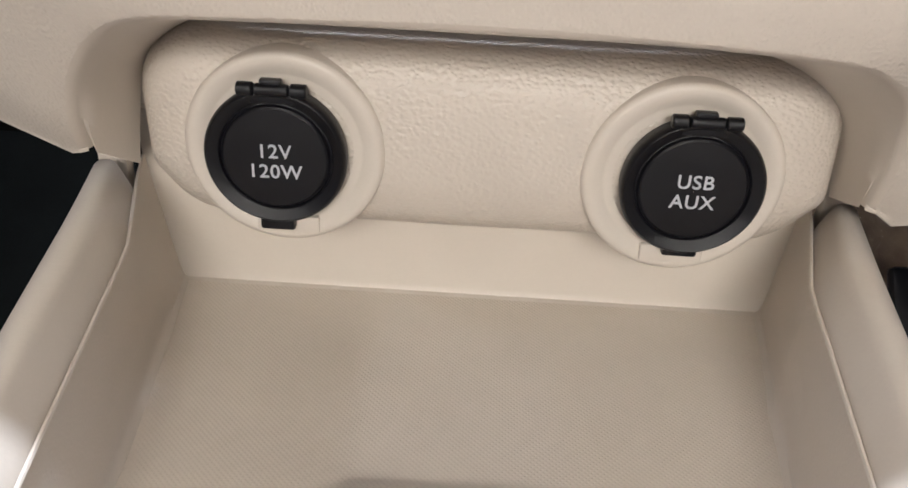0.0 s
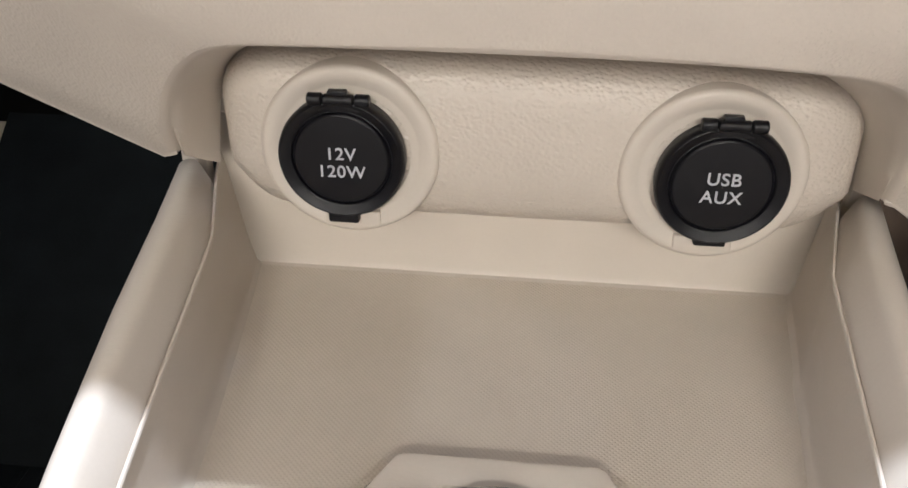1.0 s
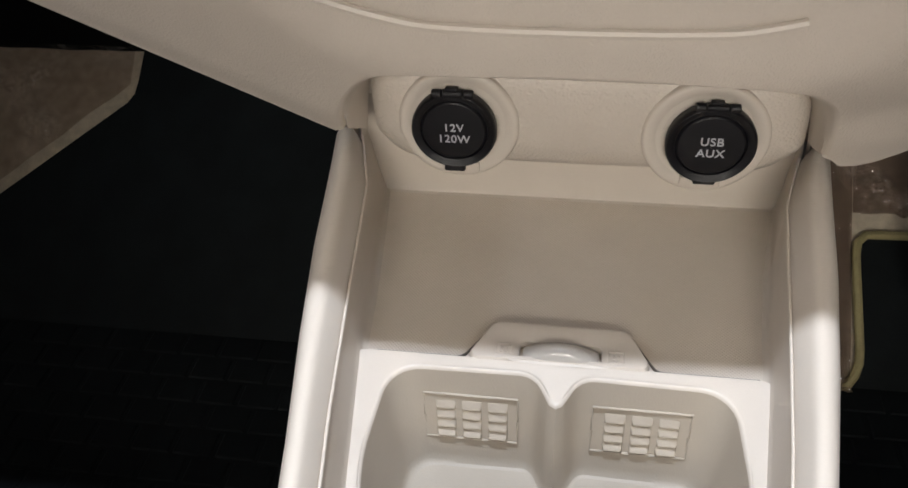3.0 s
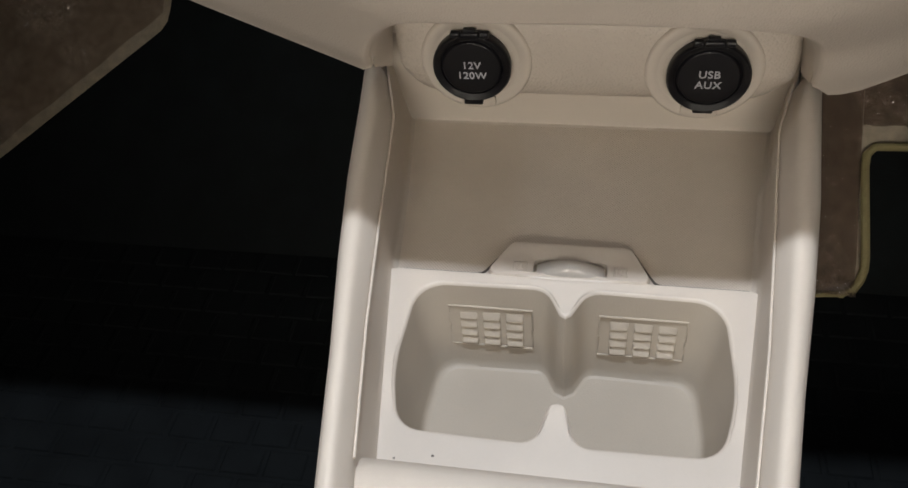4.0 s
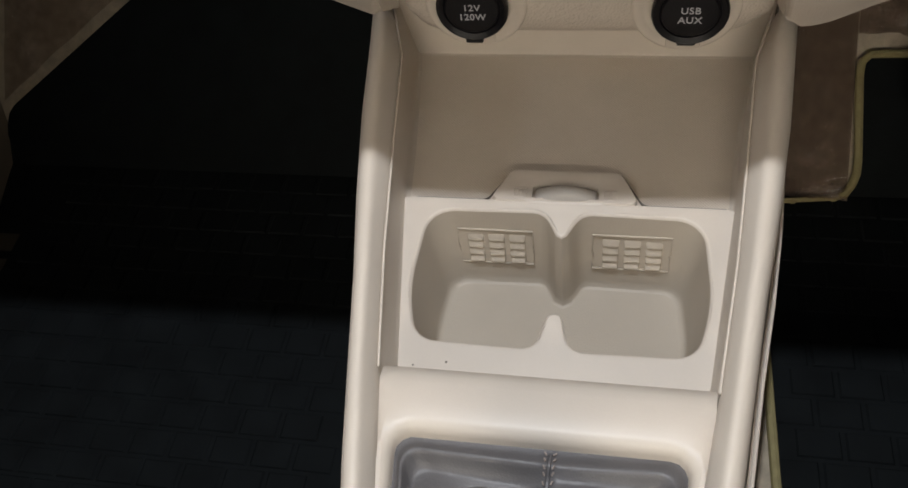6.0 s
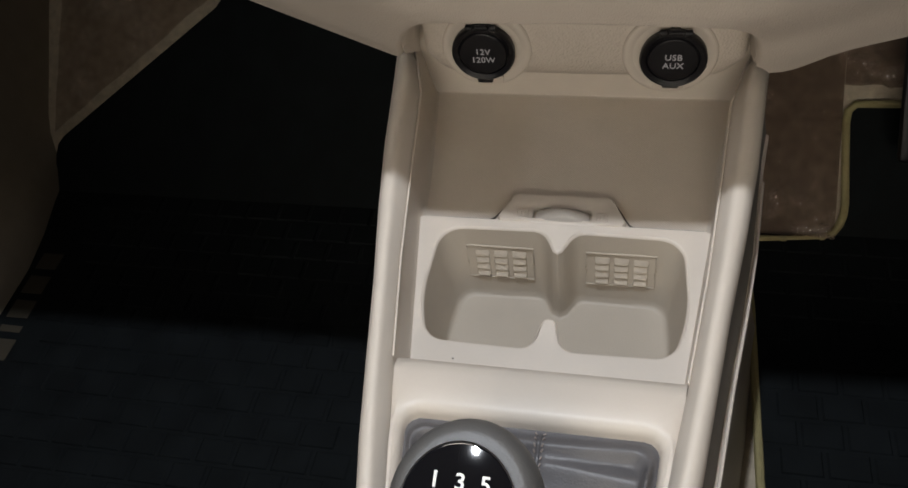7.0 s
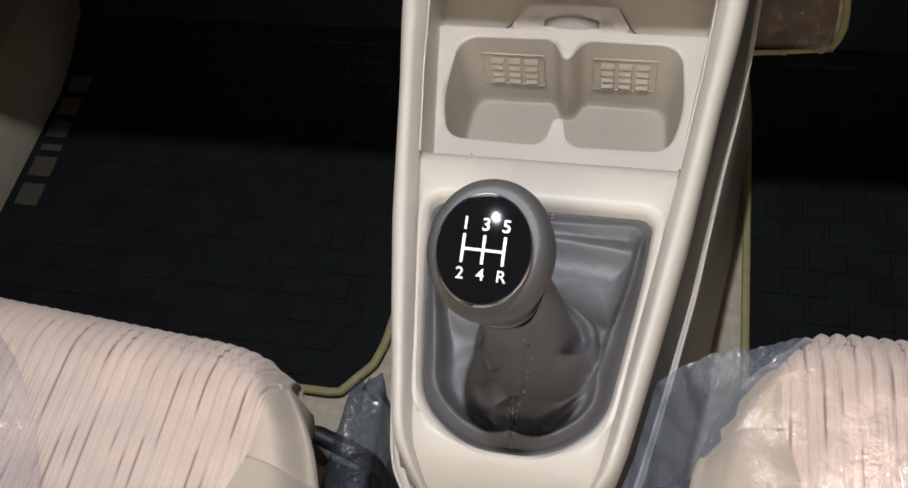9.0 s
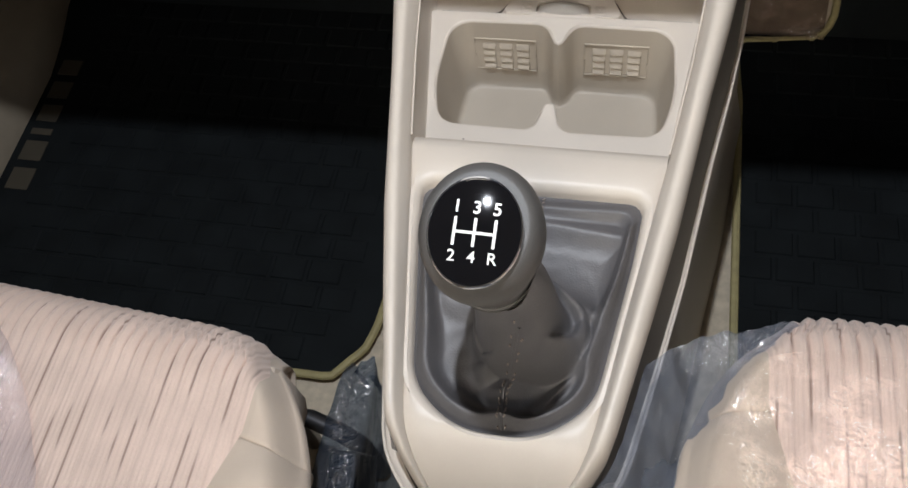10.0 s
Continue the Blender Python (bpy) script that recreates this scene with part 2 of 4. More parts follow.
def rounded(corners, steps=8):
    """A closed outline from (x, y, radius) corners."""
    pts = []
    n = len(corners)
    for k in range(n):
        p, a, b = [Vector(corners[j % n][:2]) for j in (k, k - 1, k + 1)]
        r = corners[k][2]
        da, db = (a - p).normalized(), (b - p).normalized()
        half = math.acos(max(-1, min(1, da.dot(db)))) / 2
        cut = min(r / math.tan(half), 0.48 * (a - p).length, 0.48 * (b - p).length)
        rr = cut * math.tan(half)
        mid = p + (da + db).normalized() * (rr / math.sin(half))
        s, e = p + da * cut - mid, p + db * cut - mid
        t0 = math.atan2(s.y, s.x)
        dt = (math.atan2(e.y, e.x) - t0 + math.pi) % (2 * math.pi) - math.pi
        for j in range(steps + 1):
            t = t0 + dt * j / steps
            pts.append(mid + Vector((math.cos(t), math.sin(t))) * rr)
    return pts


def resample(pts, n, closed=True):
    """n points at even steps along a polyline."""
    p = [Vector(q) for q in pts] + ([Vector(pts[0])] if closed else [])
    acc = [0.0]
    for a, b in zip(p, p[1:]):
        acc.append(acc[-1] + (b - a).length)
    out, j = [], 0
    for k in range(n):
        d = acc[-1] * k / (n if closed else n - 1)
        while j < len(p) - 2 and acc[j + 1] < d:
            j += 1
        w = (d - acc[j]) / max(1e-9, acc[j + 1] - acc[j])
        out.append(p[j].lerp(p[j + 1], min(1, max(0, w))))
    return out


def curve_through(pts, n):
    """n even steps along a smooth curve through the given points."""
    p = [Vector(q) for q in pts]
    p = [2 * p[0] - p[1], *p, 2 * p[-1] - p[-2]]
    fine = []
    for a, b, c, d in zip(p, p[1:], p[2:], p[3:]):
        for k in range(12):
            t = k / 12
            fine.append(0.5 * (2 * b + (c - a) * t + (2 * a - 5 * b + 4 * c - d) * t * t + (3 * b - a - 3 * c + d) * t ** 3))
    return resample(fine + [p[-2]], n, False)


def inset(pts, d):
    """Moves a closed outline inwards by d (outline runs either way)."""
    n = len(pts)
    area = sum(pts[k].x * pts[(k + 1) % n].y - pts[(k + 1) % n].x * pts[k].y for k in range(n))
    s = 1 if area > 0 else -1
    out = []
    for k in range(n):
        t = (pts[(k + 1) % n] - pts[k - 1]).normalized()
        out.append(pts[k] + Vector((-t.y, t.x)) * (d * s))
    return out


def box(lo, hi, bevel=0.0, turn=None, bm=None, segments=2):
    bm = bm or bmesh.new()
    got = bmesh.ops.create_cube(bm, size=1.0)["verts"]
    mid = (Vector(lo) + Vector(hi)) / 2
    size = Vector(hi) - Vector(lo)
    for v in got:
        v.co = Vector((v.co.x * size.x, v.co.y * size.y, v.co.z * size.z))
    if bevel:
        es = list({e for v in got for e in v.link_edges})
        got = [v for v in bmesh.ops.bevel(bm, geom=es, offset=bevel, segments=segments, profile=0.5, affect="EDGES")["verts"]]
        got = list({v for v in bm.verts if v in set(got)})
    m = Matrix.Translation(mid) @ (turn or Matrix.Identity(4))
    for v in got:
        v.co = m @ v.co
    return bm


def spin(profile, m, n=48, cap=True):
    """A turned shape: profile of (radius, height) along the local z of m."""
    rings = [[m @ Vector((r * math.cos(2 * math.pi * k / n), r * math.sin(2 * math.pi * k / n), h)) for k in range(n)] for r, h in profile]
    return loft(rings, True, cap, cap)


def tube(pts, r, n=8, closed=False):
    pts = [Vector(p) for p in pts]
    rings = []
    for k, p in enumerate(pts):
        a = pts[k - 1] if (k or closed) else p
        b = pts[(k + 1) % len(pts)] if (k < len(pts) - 1 or closed) else p
        t = (b - a).normalized()
        u = t.cross(Vector((0, 0, 1)))
        u = u.normalized() if u.length > 1e-4 else Vector((1, 0, 0))
        w = u.cross(t)
        rings.append([p + (u * math.cos(2 * math.pi * j / n) + w * math.sin(2 * math.pi * j / n)) * r for j in range(n)])
    if closed:
        rings.append(rings[0])
    bm = loft(rings, True, not closed, not closed)
    bmesh.ops.remove_doubles(bm, verts=bm.verts, dist=1e-6)
    return bm


def lettering(name, text, size, m, mat, parent, space=1.0, label="", weight=0.010):
    """Raised print in the built-in font, its middle at the pose m."""
    cu = bpy.data.curves.new(name, "FONT")
    cu.body, cu.size, cu.align_x, cu.align_y, cu.extrude, cu.space_character = text, size, "CENTER", "CENTER", 0.00012, space
    cu.offset = size * weight
    tmp = new(name, cu)
    bpy.context.view_layer.update()
    me = bpy.data.meshes.new_from_object(tmp.evaluated_get(bpy.context.evaluated_depsgraph_get()))
    bpy.data.objects.remove(tmp)
    bpy.data.curves.remove(cu)
    me.transform(m)
    me.materials.clear()
    me.materials.append(mat)
    ob = new(name, me)
    ob.parent = parent
    if parent.type == "EMPTY":
        ob.matrix_parent_inverse = Matrix.Translation(-parent.location)
    if label:
        tagged(ob, label=label)
    return ob


def track(y, table):
    """Linear look-up in a short table of (y, value), falling y."""
    for (ya, a), (yb, b) in zip(table, table[1:]):
        if y >= yb:
            w = (ya - y) / (ya - yb)
            return a + (b - a) * w
    (ya, a), (yb, b) = table[-2:]
    return b + (b - a) * (yb - y) / (ya - yb)


def smoothstep(a, b, x):
    t = min(1, max(0, (x - a) / (b - a)))
    return t * t * (3 - 2 * t)


# ---- plan of the console ----
XC = 0.002                                   # the console's middle line
SEAM = [(0.20, 0.1215), (0.179, 0.117), (0.136, 0.1045), (0.06, 0.097), (0.0, 0.0905), (-0.067, 0.081), (-0.235, 0.053), (-0.250, 0.0495), (-0.262, 0.0440), (-0.272, 0.0370), (-0.283, 0.0260)]
OUTER = [(0.20, 0.1335), (0.18, 0.1305), (0.09, 0.121), (0.035, 0.113), (-0.02, 0.1035), (-0.115, 0.0895), (-0.165, 0.080), (-0.236, 0.0655), (-0.248, 0.0620), (-0.257, 0.0568), (-0.265, 0.0510), (-0.2745, 0.0425), (-0.285, 0.0310)]


def rear_drop(y):
    """How far the console's rear end has rolled down."""
    return 2.31 * max(0.0, -0.244 - y) ** 1.25 + 34.0 * max(0.0, -0.258 - y) ** 2


def rail_z(y):
    return 0.345 + 0.11 * y


def plate_z(y):
    return 0.3058 + 0.132 * y


def tray_z(y):
    return 0.3092 + 0.0285 * y

# ---- floor, toe boards and cabin shell ----


def floor_z(y):
    """Flat floor that climbs as a toe board ahead."""
    return 0.0 if y < 0.35 else 0.87 * (y - 0.35)


def sheet(xs, ys, zf, drop):
    bm = bmesh.new()
    top = [[bm.verts.new((x, y, zf(x, y))) for x in xs] for y in ys]
    low = [[bm.verts.new((x, y, zf(x, y) - drop)) for x in xs] for y in ys]
    for g in (top, low):
        for j in range(len(ys) - 1):
            for i in range(len(xs) - 1):
                bm.faces.new((g[j][i], g[j][i + 1], g[j + 1][i + 1], g[j + 1][i]))
    m, n = len(ys) - 1, len(xs) - 1
    for j in range(m):
        for i in (0, n):
            bm.faces.new((top[j][i], top[j + 1][i], low[j + 1][i], low[j][i]))
    for i in range(n):
        for j in (0, m):
            bm.faces.new((top[j][i], top[j][i + 1], low[j][i + 1], low[j][i]))
    return bm


def span(a, b, n):
    return [a + (b - a) * k / (n - 1) for k in range(n)]


def carpet_z(x, y):
    wob = 0.0016 * noise.noise(Vector((x * 22, y * 22, 0)))
    return floor_z(y) - 0.008 + wob - 0.002


floor = part("floor", sheet(span(-0.76, 0.76, 90), span(-1.0, 0.34, 70) + span(0.352, 0.60, 24), carpet_z, 0.03), CARPET)
tagged(floor, "beige carpeted cabin floor rising to the toe boards", "floor", kind="structure")
bulk = part("wall_front", box((-0.78, 0.585, 0.19), (0.78, 0.62, 0.80)), SHADE_BLACK)
tagged(bulk, "near-black bulkhead under the dashboard, its shade put into the colour", "wall", kind="structure")

DOORTRIM = material("beige_door_trim", (0.29, 0.245, 0.185), 0.5, vary=0.08, bump=0.3)
for side, name in ((-1, "door_1"), (1, "door_2")):
    bm = bmesh.new()
    prof = [(0.667, -0.03), (0.667, 0.02), (0.682, 0.045), (0.725, 0.06), (0.745, 0.30), (0.72, 0.42), (0.73, 0.60), (0.79, 0.62), (0.82, 0.60), (0.82, -0.03)]
    rings = [[Vector((side * (px + 0.040 * smoothstep(0.2, 0.42, y) * (px < 0.72)), y, pz)) for px, pz in prof] for y in span(-1.05, 0.62, 30)]
    ob = part(name, loft(rings, True, True, True), DOORTRIM)
    tagged(ob, "beige moulded door trim and sill beside the footwell", "door trim", kind="structure")
for side, name in ((-1, "wall_left"), (1, "wall_right")):
    bm = box((side * 0.80 - 0.02, -1.1, 1.02), (side * 0.80 + 0.02, 0.62, 1.22))
    box((side * 0.80 - 0.02, -1.1, 0.60), (side * 0.80 + 0.02, -0.95, 1.02), bm=bm)
    tagged(part(name, bm, ROOFCLOTH), "pale cabin pillar and roof rail above the side window", "wall", kind="structure")
roof = part("ceiling", box((-0.82, -1.12, 1.18), (0.82, 0.30, 1.22)), ROOFCLOTH)
tagged(roof, "pale cloth roof lining", "ceiling", kind="structure")
bm = box((-0.82, -1.14, -0.03), (0.82, -1.09, 0.68))
box((-0.82, -1.14, 0.68), (-0.50, -1.09, 1.18), bm=bm)
box((0.54, -1.14, 0.68), (0.82, -1.09, 1.18), bm=bm)
box((-0.50, -1.14, 1.04), (0.54, -1.09, 1.18), bm=bm)
back = part("wall_rear", bm, ROOFCLOTH)
tagged(back, "pale rear wall that closes the cabin", "wall", kind="structure")

# ---- centre console ----
console = thing("center_console", (XC, -0.04, 0.0), label="beige plastic centre console with raised rails on carpet", category="console")


def side_rail(s):
    """One raised rail: slanted inner face, round crest, side skirt down to the carpet."""
    rings = []
    for y in [0.1745, 0.1738, 0.1722, 0.170] + span(0.1665, -0.284, 76):
        a, w, z = track(y, SEAM), track(y, OUTER), rail_z(y) - 0.012 * (max(0.0, y - 0.1665) / 0.008) ** 2.2
        k = w - a
        prof = [(a - 0.0005, z - 0.03), (a, z - 0.004), (a + 0.0004, z), (a + 0.09 * k, z + 0.0030), (a + 0.18 * k, z + 0.0060), (a + 0.27 * k, z + 0.0088), (a + 0.33 * k, z + 0.0103), (a + 0.40 * k, z + 0.0114), (a + 0.50 * k, z + 0.0119),
                (a + 0.63 * k, z + 0.0115), (a + 0.77 * k, z + 0.0097), (a + 0.89 * k, z + 0.0062), (a + 0.97 * k, z + 0.0010), (a + 1.0 * k, z - 0.006),
                (a + 1.0 * k - 0.001, z - 0.022), (a + k - 0.003, z - 0.034), (a + k - 0.003, z - 0.06), (a + k - 0.006, z - 0.06), (a + k - 0.006, z - 0.03)]
        drop = rear_drop(y)
        rings.append([Vector((XC + s * px, y, pz - drop * (0.96 + 0.2 * (px - a) / k))) for px, pz in prof])
    return loft(rings, True, True, True)


def side_offset(y):
    return track(y, OUTER)


def side_panel(s):
    """The dark upright side below the rail, leaning out to the lower cladding."""
    rings = []
    for y in span(0.215, -0.284, 60):
        w, z = side_offset(y), rail_z(y) - rear_drop(y)
        prof = [(w - 0.010, z - 0.020), (w - 0.0035, z - 0.024), (w - 0.002, max(0.2625, z - 0.05)), (w + 0.0085, 0.262), (w + 0.0085, 0.235), (w - 0.01, 0.235)]
        rings.append([Vector((XC + s * px, y, pz)) for px, pz in prof])
    return loft(rings, True, True, True)


def side_cladding(s):
    rings = []
    for y in span(0.215, -0.284, 60):
        w = side_offset(y)
        prof = [(w + 0.002, 0.2630), (w + 0.0085, 0.2630), (w + 0.0104, 0.2622), (w + 0.0110, 0.2560), (w + 0.014, 0.15), (w + 0.024, 0.06), (w + 0.040, -0.008), (w, -0.008)]
        rings.append([Vector((XC + s * px, y, pz)) for px, pz in prof])
    return loft(rings, True, True, True)


for s in (-1, 1):
    part("side_rail", side_rail(s), SMOOTH, console)
    part("side_panel", side_panel(s), TAUPE, console, "dark taupe side panel")
    part("side_cladding", side_cladding(s), PLASTIC, console)
    part("edge_strip", tube([(XC + s * (side_offset(y) + 0.0106), y, 0.2646) for y in span(0.16, -0.280, 60)], 0.0011, 8), SMOOTH, console, "thin pale edge strip")


def wall_foot(y, s):
    """Where a tray wall meets the floor; the passenger's side leans in a little more ahead."""
    return track(y, [(0.2, 0.1149), (0.194, 0.114), (0.1, 0.0994), (0.063, 0.0955), (-0.064, 0.0788)]) - (0.003 * smoothstep(0.06, 0.19, y) if s < 0 else 0.0)


def tray_insert():
    """The open tray's dimpled floor."""
    rings = []
    for y in span(0.196, 0.0605, 30):
        f, g = wall_foot(y, -1), wall_foot(y, 1)
        rings.append([Vector((XC - f - 0.0015 + (f + g + 0.003) * k / 15, y, tray_z(y))) for k in range(16)])
    return loft(rings, False)


def tray_side(s):
    """A side wall of the tray, from the rail's seam down past floor and cup plate."""
    rings = []
    for y in span(0.1945, -0.066, 44):
        a, f = track(y, SEAM), wall_foot(y, s)
        f = min(f, a - 0.0006)
        z, zt = tray_z(y), rail_z(y)
        w = smoothstep(0.072, 0.055, y)
        z = z * (1 - w) + (plate_z(y) - 0.003) * w
        prof = [(a + 0.0006, zt - 0.0010), (a - 0.0002, zt - 0.0012), (f + 0.3 * (a - f), z + 0.014), (f + 0.0005, z + 0.0035), (f - 0.0006, z + 0.0012), (f - 0.0026, z + 0.0002), (f - 0.003, z - 0.004)]
        rings.append([Vector((XC + s * px, y, pz)) for px, pz in prof])
    return loft(rings, False)


part("tray_floor", tray_insert(), TRAYMAT, console, "fine dimpled beige tray floor")
for s in (-1, 1):
    part("tray_side", tray_side(s), PLASTIC, console)
wall = loft([[Vector((XC + sx * hw, y, z)) for sx in (-1, 1)] for hw, y, z in
             ((0.1195, 0.1905, 0.3146), (0.1195, 0.1926, 0.3152), (0.1195, 0.1938, 0.3175), (0.1205, 0.1945, 0.345), (0.1215, 0.196, 0.372), (0.122, 0.197, 0.40), (0.122, 0.204, 0.40), (0.1165, 0.204, 0.30))], False)
part("tray_back", wall, SMOOTH, console)
for s in (-1, 1):
    part("cavity_lining", box((XC + s * 0.1255 - 0.0050, 0.1800, 0.30), (XC + s * 0.1255 + 0.0050, 0.1860, 0.3800), 0.0006), PLASTIC, console)
for s in (-1, 1):
    pts = []
    for y in span(0.174, -0.066, 40):
        pts.append((XC + s * (track(y, SEAM) - 0.0004), y, rail_z(y) + 0.0002))
    part("seam_strip", tube(pts, 0.0007, 6), SMOOTH, console)


def cup_outline(n=160, d=0.0, fx=1.0, fy=1.0):
    """The joined opening of the two cup wells, like a figure of eight."""
    half = [(0.0, 0.0375, 0.0028), (0.0105, 0.0572, 0.012), (0.0795, 0.0560, 0.017), (0.0838, 0.004, 0.12), (0.0755, -0.0280, 0.015), (0.0090, -0.0292, 0.010), (0.0034, -0.0078, 0.0032)]
    full = half + [(-x, y, r) for x, y, r in half[:0:-1]]
    pts = resample(rounded(full, 10), n)
    k0 = max(range(n), key=lambda k: pts[k].y - abs(pts[k].x) * 50)
    pts = pts[k0:] + pts[:k0]
    if d:
        pts = inset(pts, d)
    return [Vector((XC + p.x * fx, 0.014 + (p.y - 0.014) * fy)) for p in pts]


def cup_plate():
    o = cup_outline()
    n = len(o)
    edge = []
    for p in o:
        dx, dy = p.x - XC, p.y - 0.014
        ts = []
        for y in (0.0635, -0.058):
            if dy * (y - 0.014) > 0:
                ts.append((y - 0.014) / dy)
        for s in (-1, 1):
            # side edges of the plate run along the seam, 1 cm inside it
            den = s * dx - 0.145 * dy
            if den > 0:
                ts.append(0.0905 / den)
        t = min(ts)
        edge.append(Vector((p.x + dx * (t - 1), p.y + dy * (t - 1))))
    rings = []
    lev = lambda pts, dz, w=0.0: [Vector((p.x, p.y, plate_z(p.y) * (1 - w) + w * 0.3075 + dz)) for p in pts]
    rings.append(lev(edge, -0.010))
    rings.append(lev(edge, -0.0008))
    rings.append(lev([e.lerp(p, 0.02) for e, p in zip(edge, o)], 0.0))
    rings.append(lev([e.lerp(p, 0.6) for e, p in zip(edge, o)], 0.0))
    rings.append(lev([e.lerp(p, 0.9) for e, p in zip(edge, o)], 0.0))
    for d, dz in ((-0.0011, 0.0), (-0.0006, -0.0001), (-0.0001, -0.0004), (0.0003, -0.0010), (0.0006, -0.0018)):
        rings.append(lev(inset(o, d), dz))
    return loft(rings, True)


def cup_wells():
    o = inset(cup_outline(), 0.0006)
    zf = 0.2435
    rings = []
    for w, d, f in ((0.0, 0.0, 1.0), (0.3, 0.0006, 0.985), (0.6, 0.0012, 0.965), (0.90, 0.0018, 0.95), (0.965, 0.0024, 0.945), (0.992, 0.0036, 0.94), (1.0, 0.0052, 0.935)):
        q = inset(o, d)
        rings.append([Vector((XC + (p.x - XC) * f, p.y, (plate_z(p.y) - 0.0018) * (1 - w) + zf * w)) for p in q])
    return loft(rings, True)


def cup_floor():
    q = inset(inset(cup_outline(), 0.0006), 0.0052)
    ring = [Vector((XC + (p.x - XC) * 0.935, p.y, 0.2435)) for p in q]
    bm = bmesh.new()
    vs = [bm.verts.new(p) for p in ring]
    es = [bm.edges.new((vs[k], vs[(k + 1) % len(vs)])) for k in range(len(vs))]
    bmesh.ops.triangle_fill(bm, edges=es, use_beauty=True)
    return bm


plate = part("cup_plate", cup_plate(), SMOOTH, console, sharp=34)
part("cup_well", cup_wells(), SHADED_WELL, plate, "matt beige wells of the twin cup holder, shade in their colour")
part("cup_base", cup_floor(), SHADED_WELL, plate)


def well_wall(z):
    """The wells' far wall leans towards the cups as it goes down."""
    return 0.0565 - 0.0018 * (0.309 - z) / 0.059


def louvre(x, z, w, h, d):
    """A hood-shaped moulded tab with slanted cheeks."""
    y = well_wall(z)
    pts = [(y + 0.002, z + h), (y - 0.0004, z + h * 0.96), (y - d * 0.75, z + h * 0.45), (y - d, z + h * 0.16), (y - d + 0.0004, z), (y + 0.002, z)]
    rings = []
    for px, q in ((x, 0.55), (x + 0.0007, 1.0), (x + w - 0.0007, 1.0), (x + w, 0.55)):
        rings.append([Vector((px, y + (py - y) * (q if py < y else 1), pz)) for py, pz in pts])
    return loft(rings, True, True, True)


for x0 in (-0.0625, 0.0195):
    z0, z1 = 0.2635, 0.2955
    rim = [Vector((x0 + a * 0.046, well_wall(z) - 0.0010, z)) for a, z in ((0, z0), (0, (z0 + z1) / 2), (0, z1), (0.5, z1), (1, z1), (1, (z0 + z1) / 2), (1, z0), (0.5, z0))]
    g = part("vent_grille", tube(rim, 0.00065, 6, True), SHADED_WELL, plate)
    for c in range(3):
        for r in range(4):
            part("louvre", louvre(x0 + 0.0058 + c * 0.0128, z0 + 0.0030 + r * 0.0064, 0.0098, 0.0054, 0.0022 + 0.0004 * (3 - r)), SHADED_WELL, g)


def latch_plate():
    o = rounded([(-0.0455, 0.0625, 0.004), (-0.0325, 0.0853, 0.006), (0.0325, 0.0853, 0.006), (0.0447, 0.0625, 0.004)], 6)
    slot = rounded([(-0.0190, 0.0632, 0.0012), (-0.0190, 0.0752, 0.003), (0.0200, 0.0752, 0.003), (0.0200, 0.0632, 0.0012)], 6)
    o, slot = resample(o, 80), resample(slot, 80)
    def start(p):
        k = min(range(80), key=lambda k: math.atan2(p[k].x - 0.001, p[k].y - 0.068) % (2 * math.pi))
        return p[k:] + p[:k]
    o, slot = start(o), start(slot)
    lev = lambda pts, dz: [Vector((XC + p.x, p.y, plate_z(p.y) + dz)) for p in pts]
    return loft([lev(o, -0.009), lev(o, -0.0005), lev(inset(o, 0.001), 0.0012), lev(inset(o, 0.0026), 0.0013), lev(inset(slot, -0.0012), 0.0004), lev(slot, -0.0005), lev(slot, -0.007)], True)


# dark strip stands for the shade in the joint round plate and latch
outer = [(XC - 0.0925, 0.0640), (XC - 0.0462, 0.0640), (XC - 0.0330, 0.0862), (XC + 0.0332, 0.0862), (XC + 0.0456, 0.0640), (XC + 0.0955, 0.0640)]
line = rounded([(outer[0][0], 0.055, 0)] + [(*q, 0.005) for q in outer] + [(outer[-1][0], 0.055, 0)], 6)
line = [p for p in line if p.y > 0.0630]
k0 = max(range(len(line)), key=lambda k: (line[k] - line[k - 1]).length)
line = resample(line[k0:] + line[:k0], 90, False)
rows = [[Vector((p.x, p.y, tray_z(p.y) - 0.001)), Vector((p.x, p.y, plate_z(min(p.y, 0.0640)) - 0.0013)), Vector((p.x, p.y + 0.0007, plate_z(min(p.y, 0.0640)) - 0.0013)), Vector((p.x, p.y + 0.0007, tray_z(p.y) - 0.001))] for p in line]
part("joint_shade_strip", loft(rows, True, True, True), TAUPE, plate, "thin dark strip for the joint's shade along the cup plate")
latch = part("latch_plate", latch_plate(), SMOOTH, plate)
rings = []
for x in span(-0.0172, 0.0185, 18):
    u = (x - 0.0007) / 0.0178
    h = 0.0098 * (1 - 0.70 * u * u)
    rings.append([Vector((XC + x, 0.0690 + 0.0060 * math.cos(a), plate_z(0.0695) - 0.0035 + h * max(0, math.sin(a)))) for a in span(0, math.pi, 10)])
part("latch_roller", loft(rings, True, True, True), GREYCLEAR, latch, "pale glossy latch roller")
part("latch_well", box((XC - 0.020, 0.0625, plate_z(0.069) - 0.0085), (XC + 0.021, 0.0762, plate_z(0.069) - 0.0065)), PLASTIC, latch)
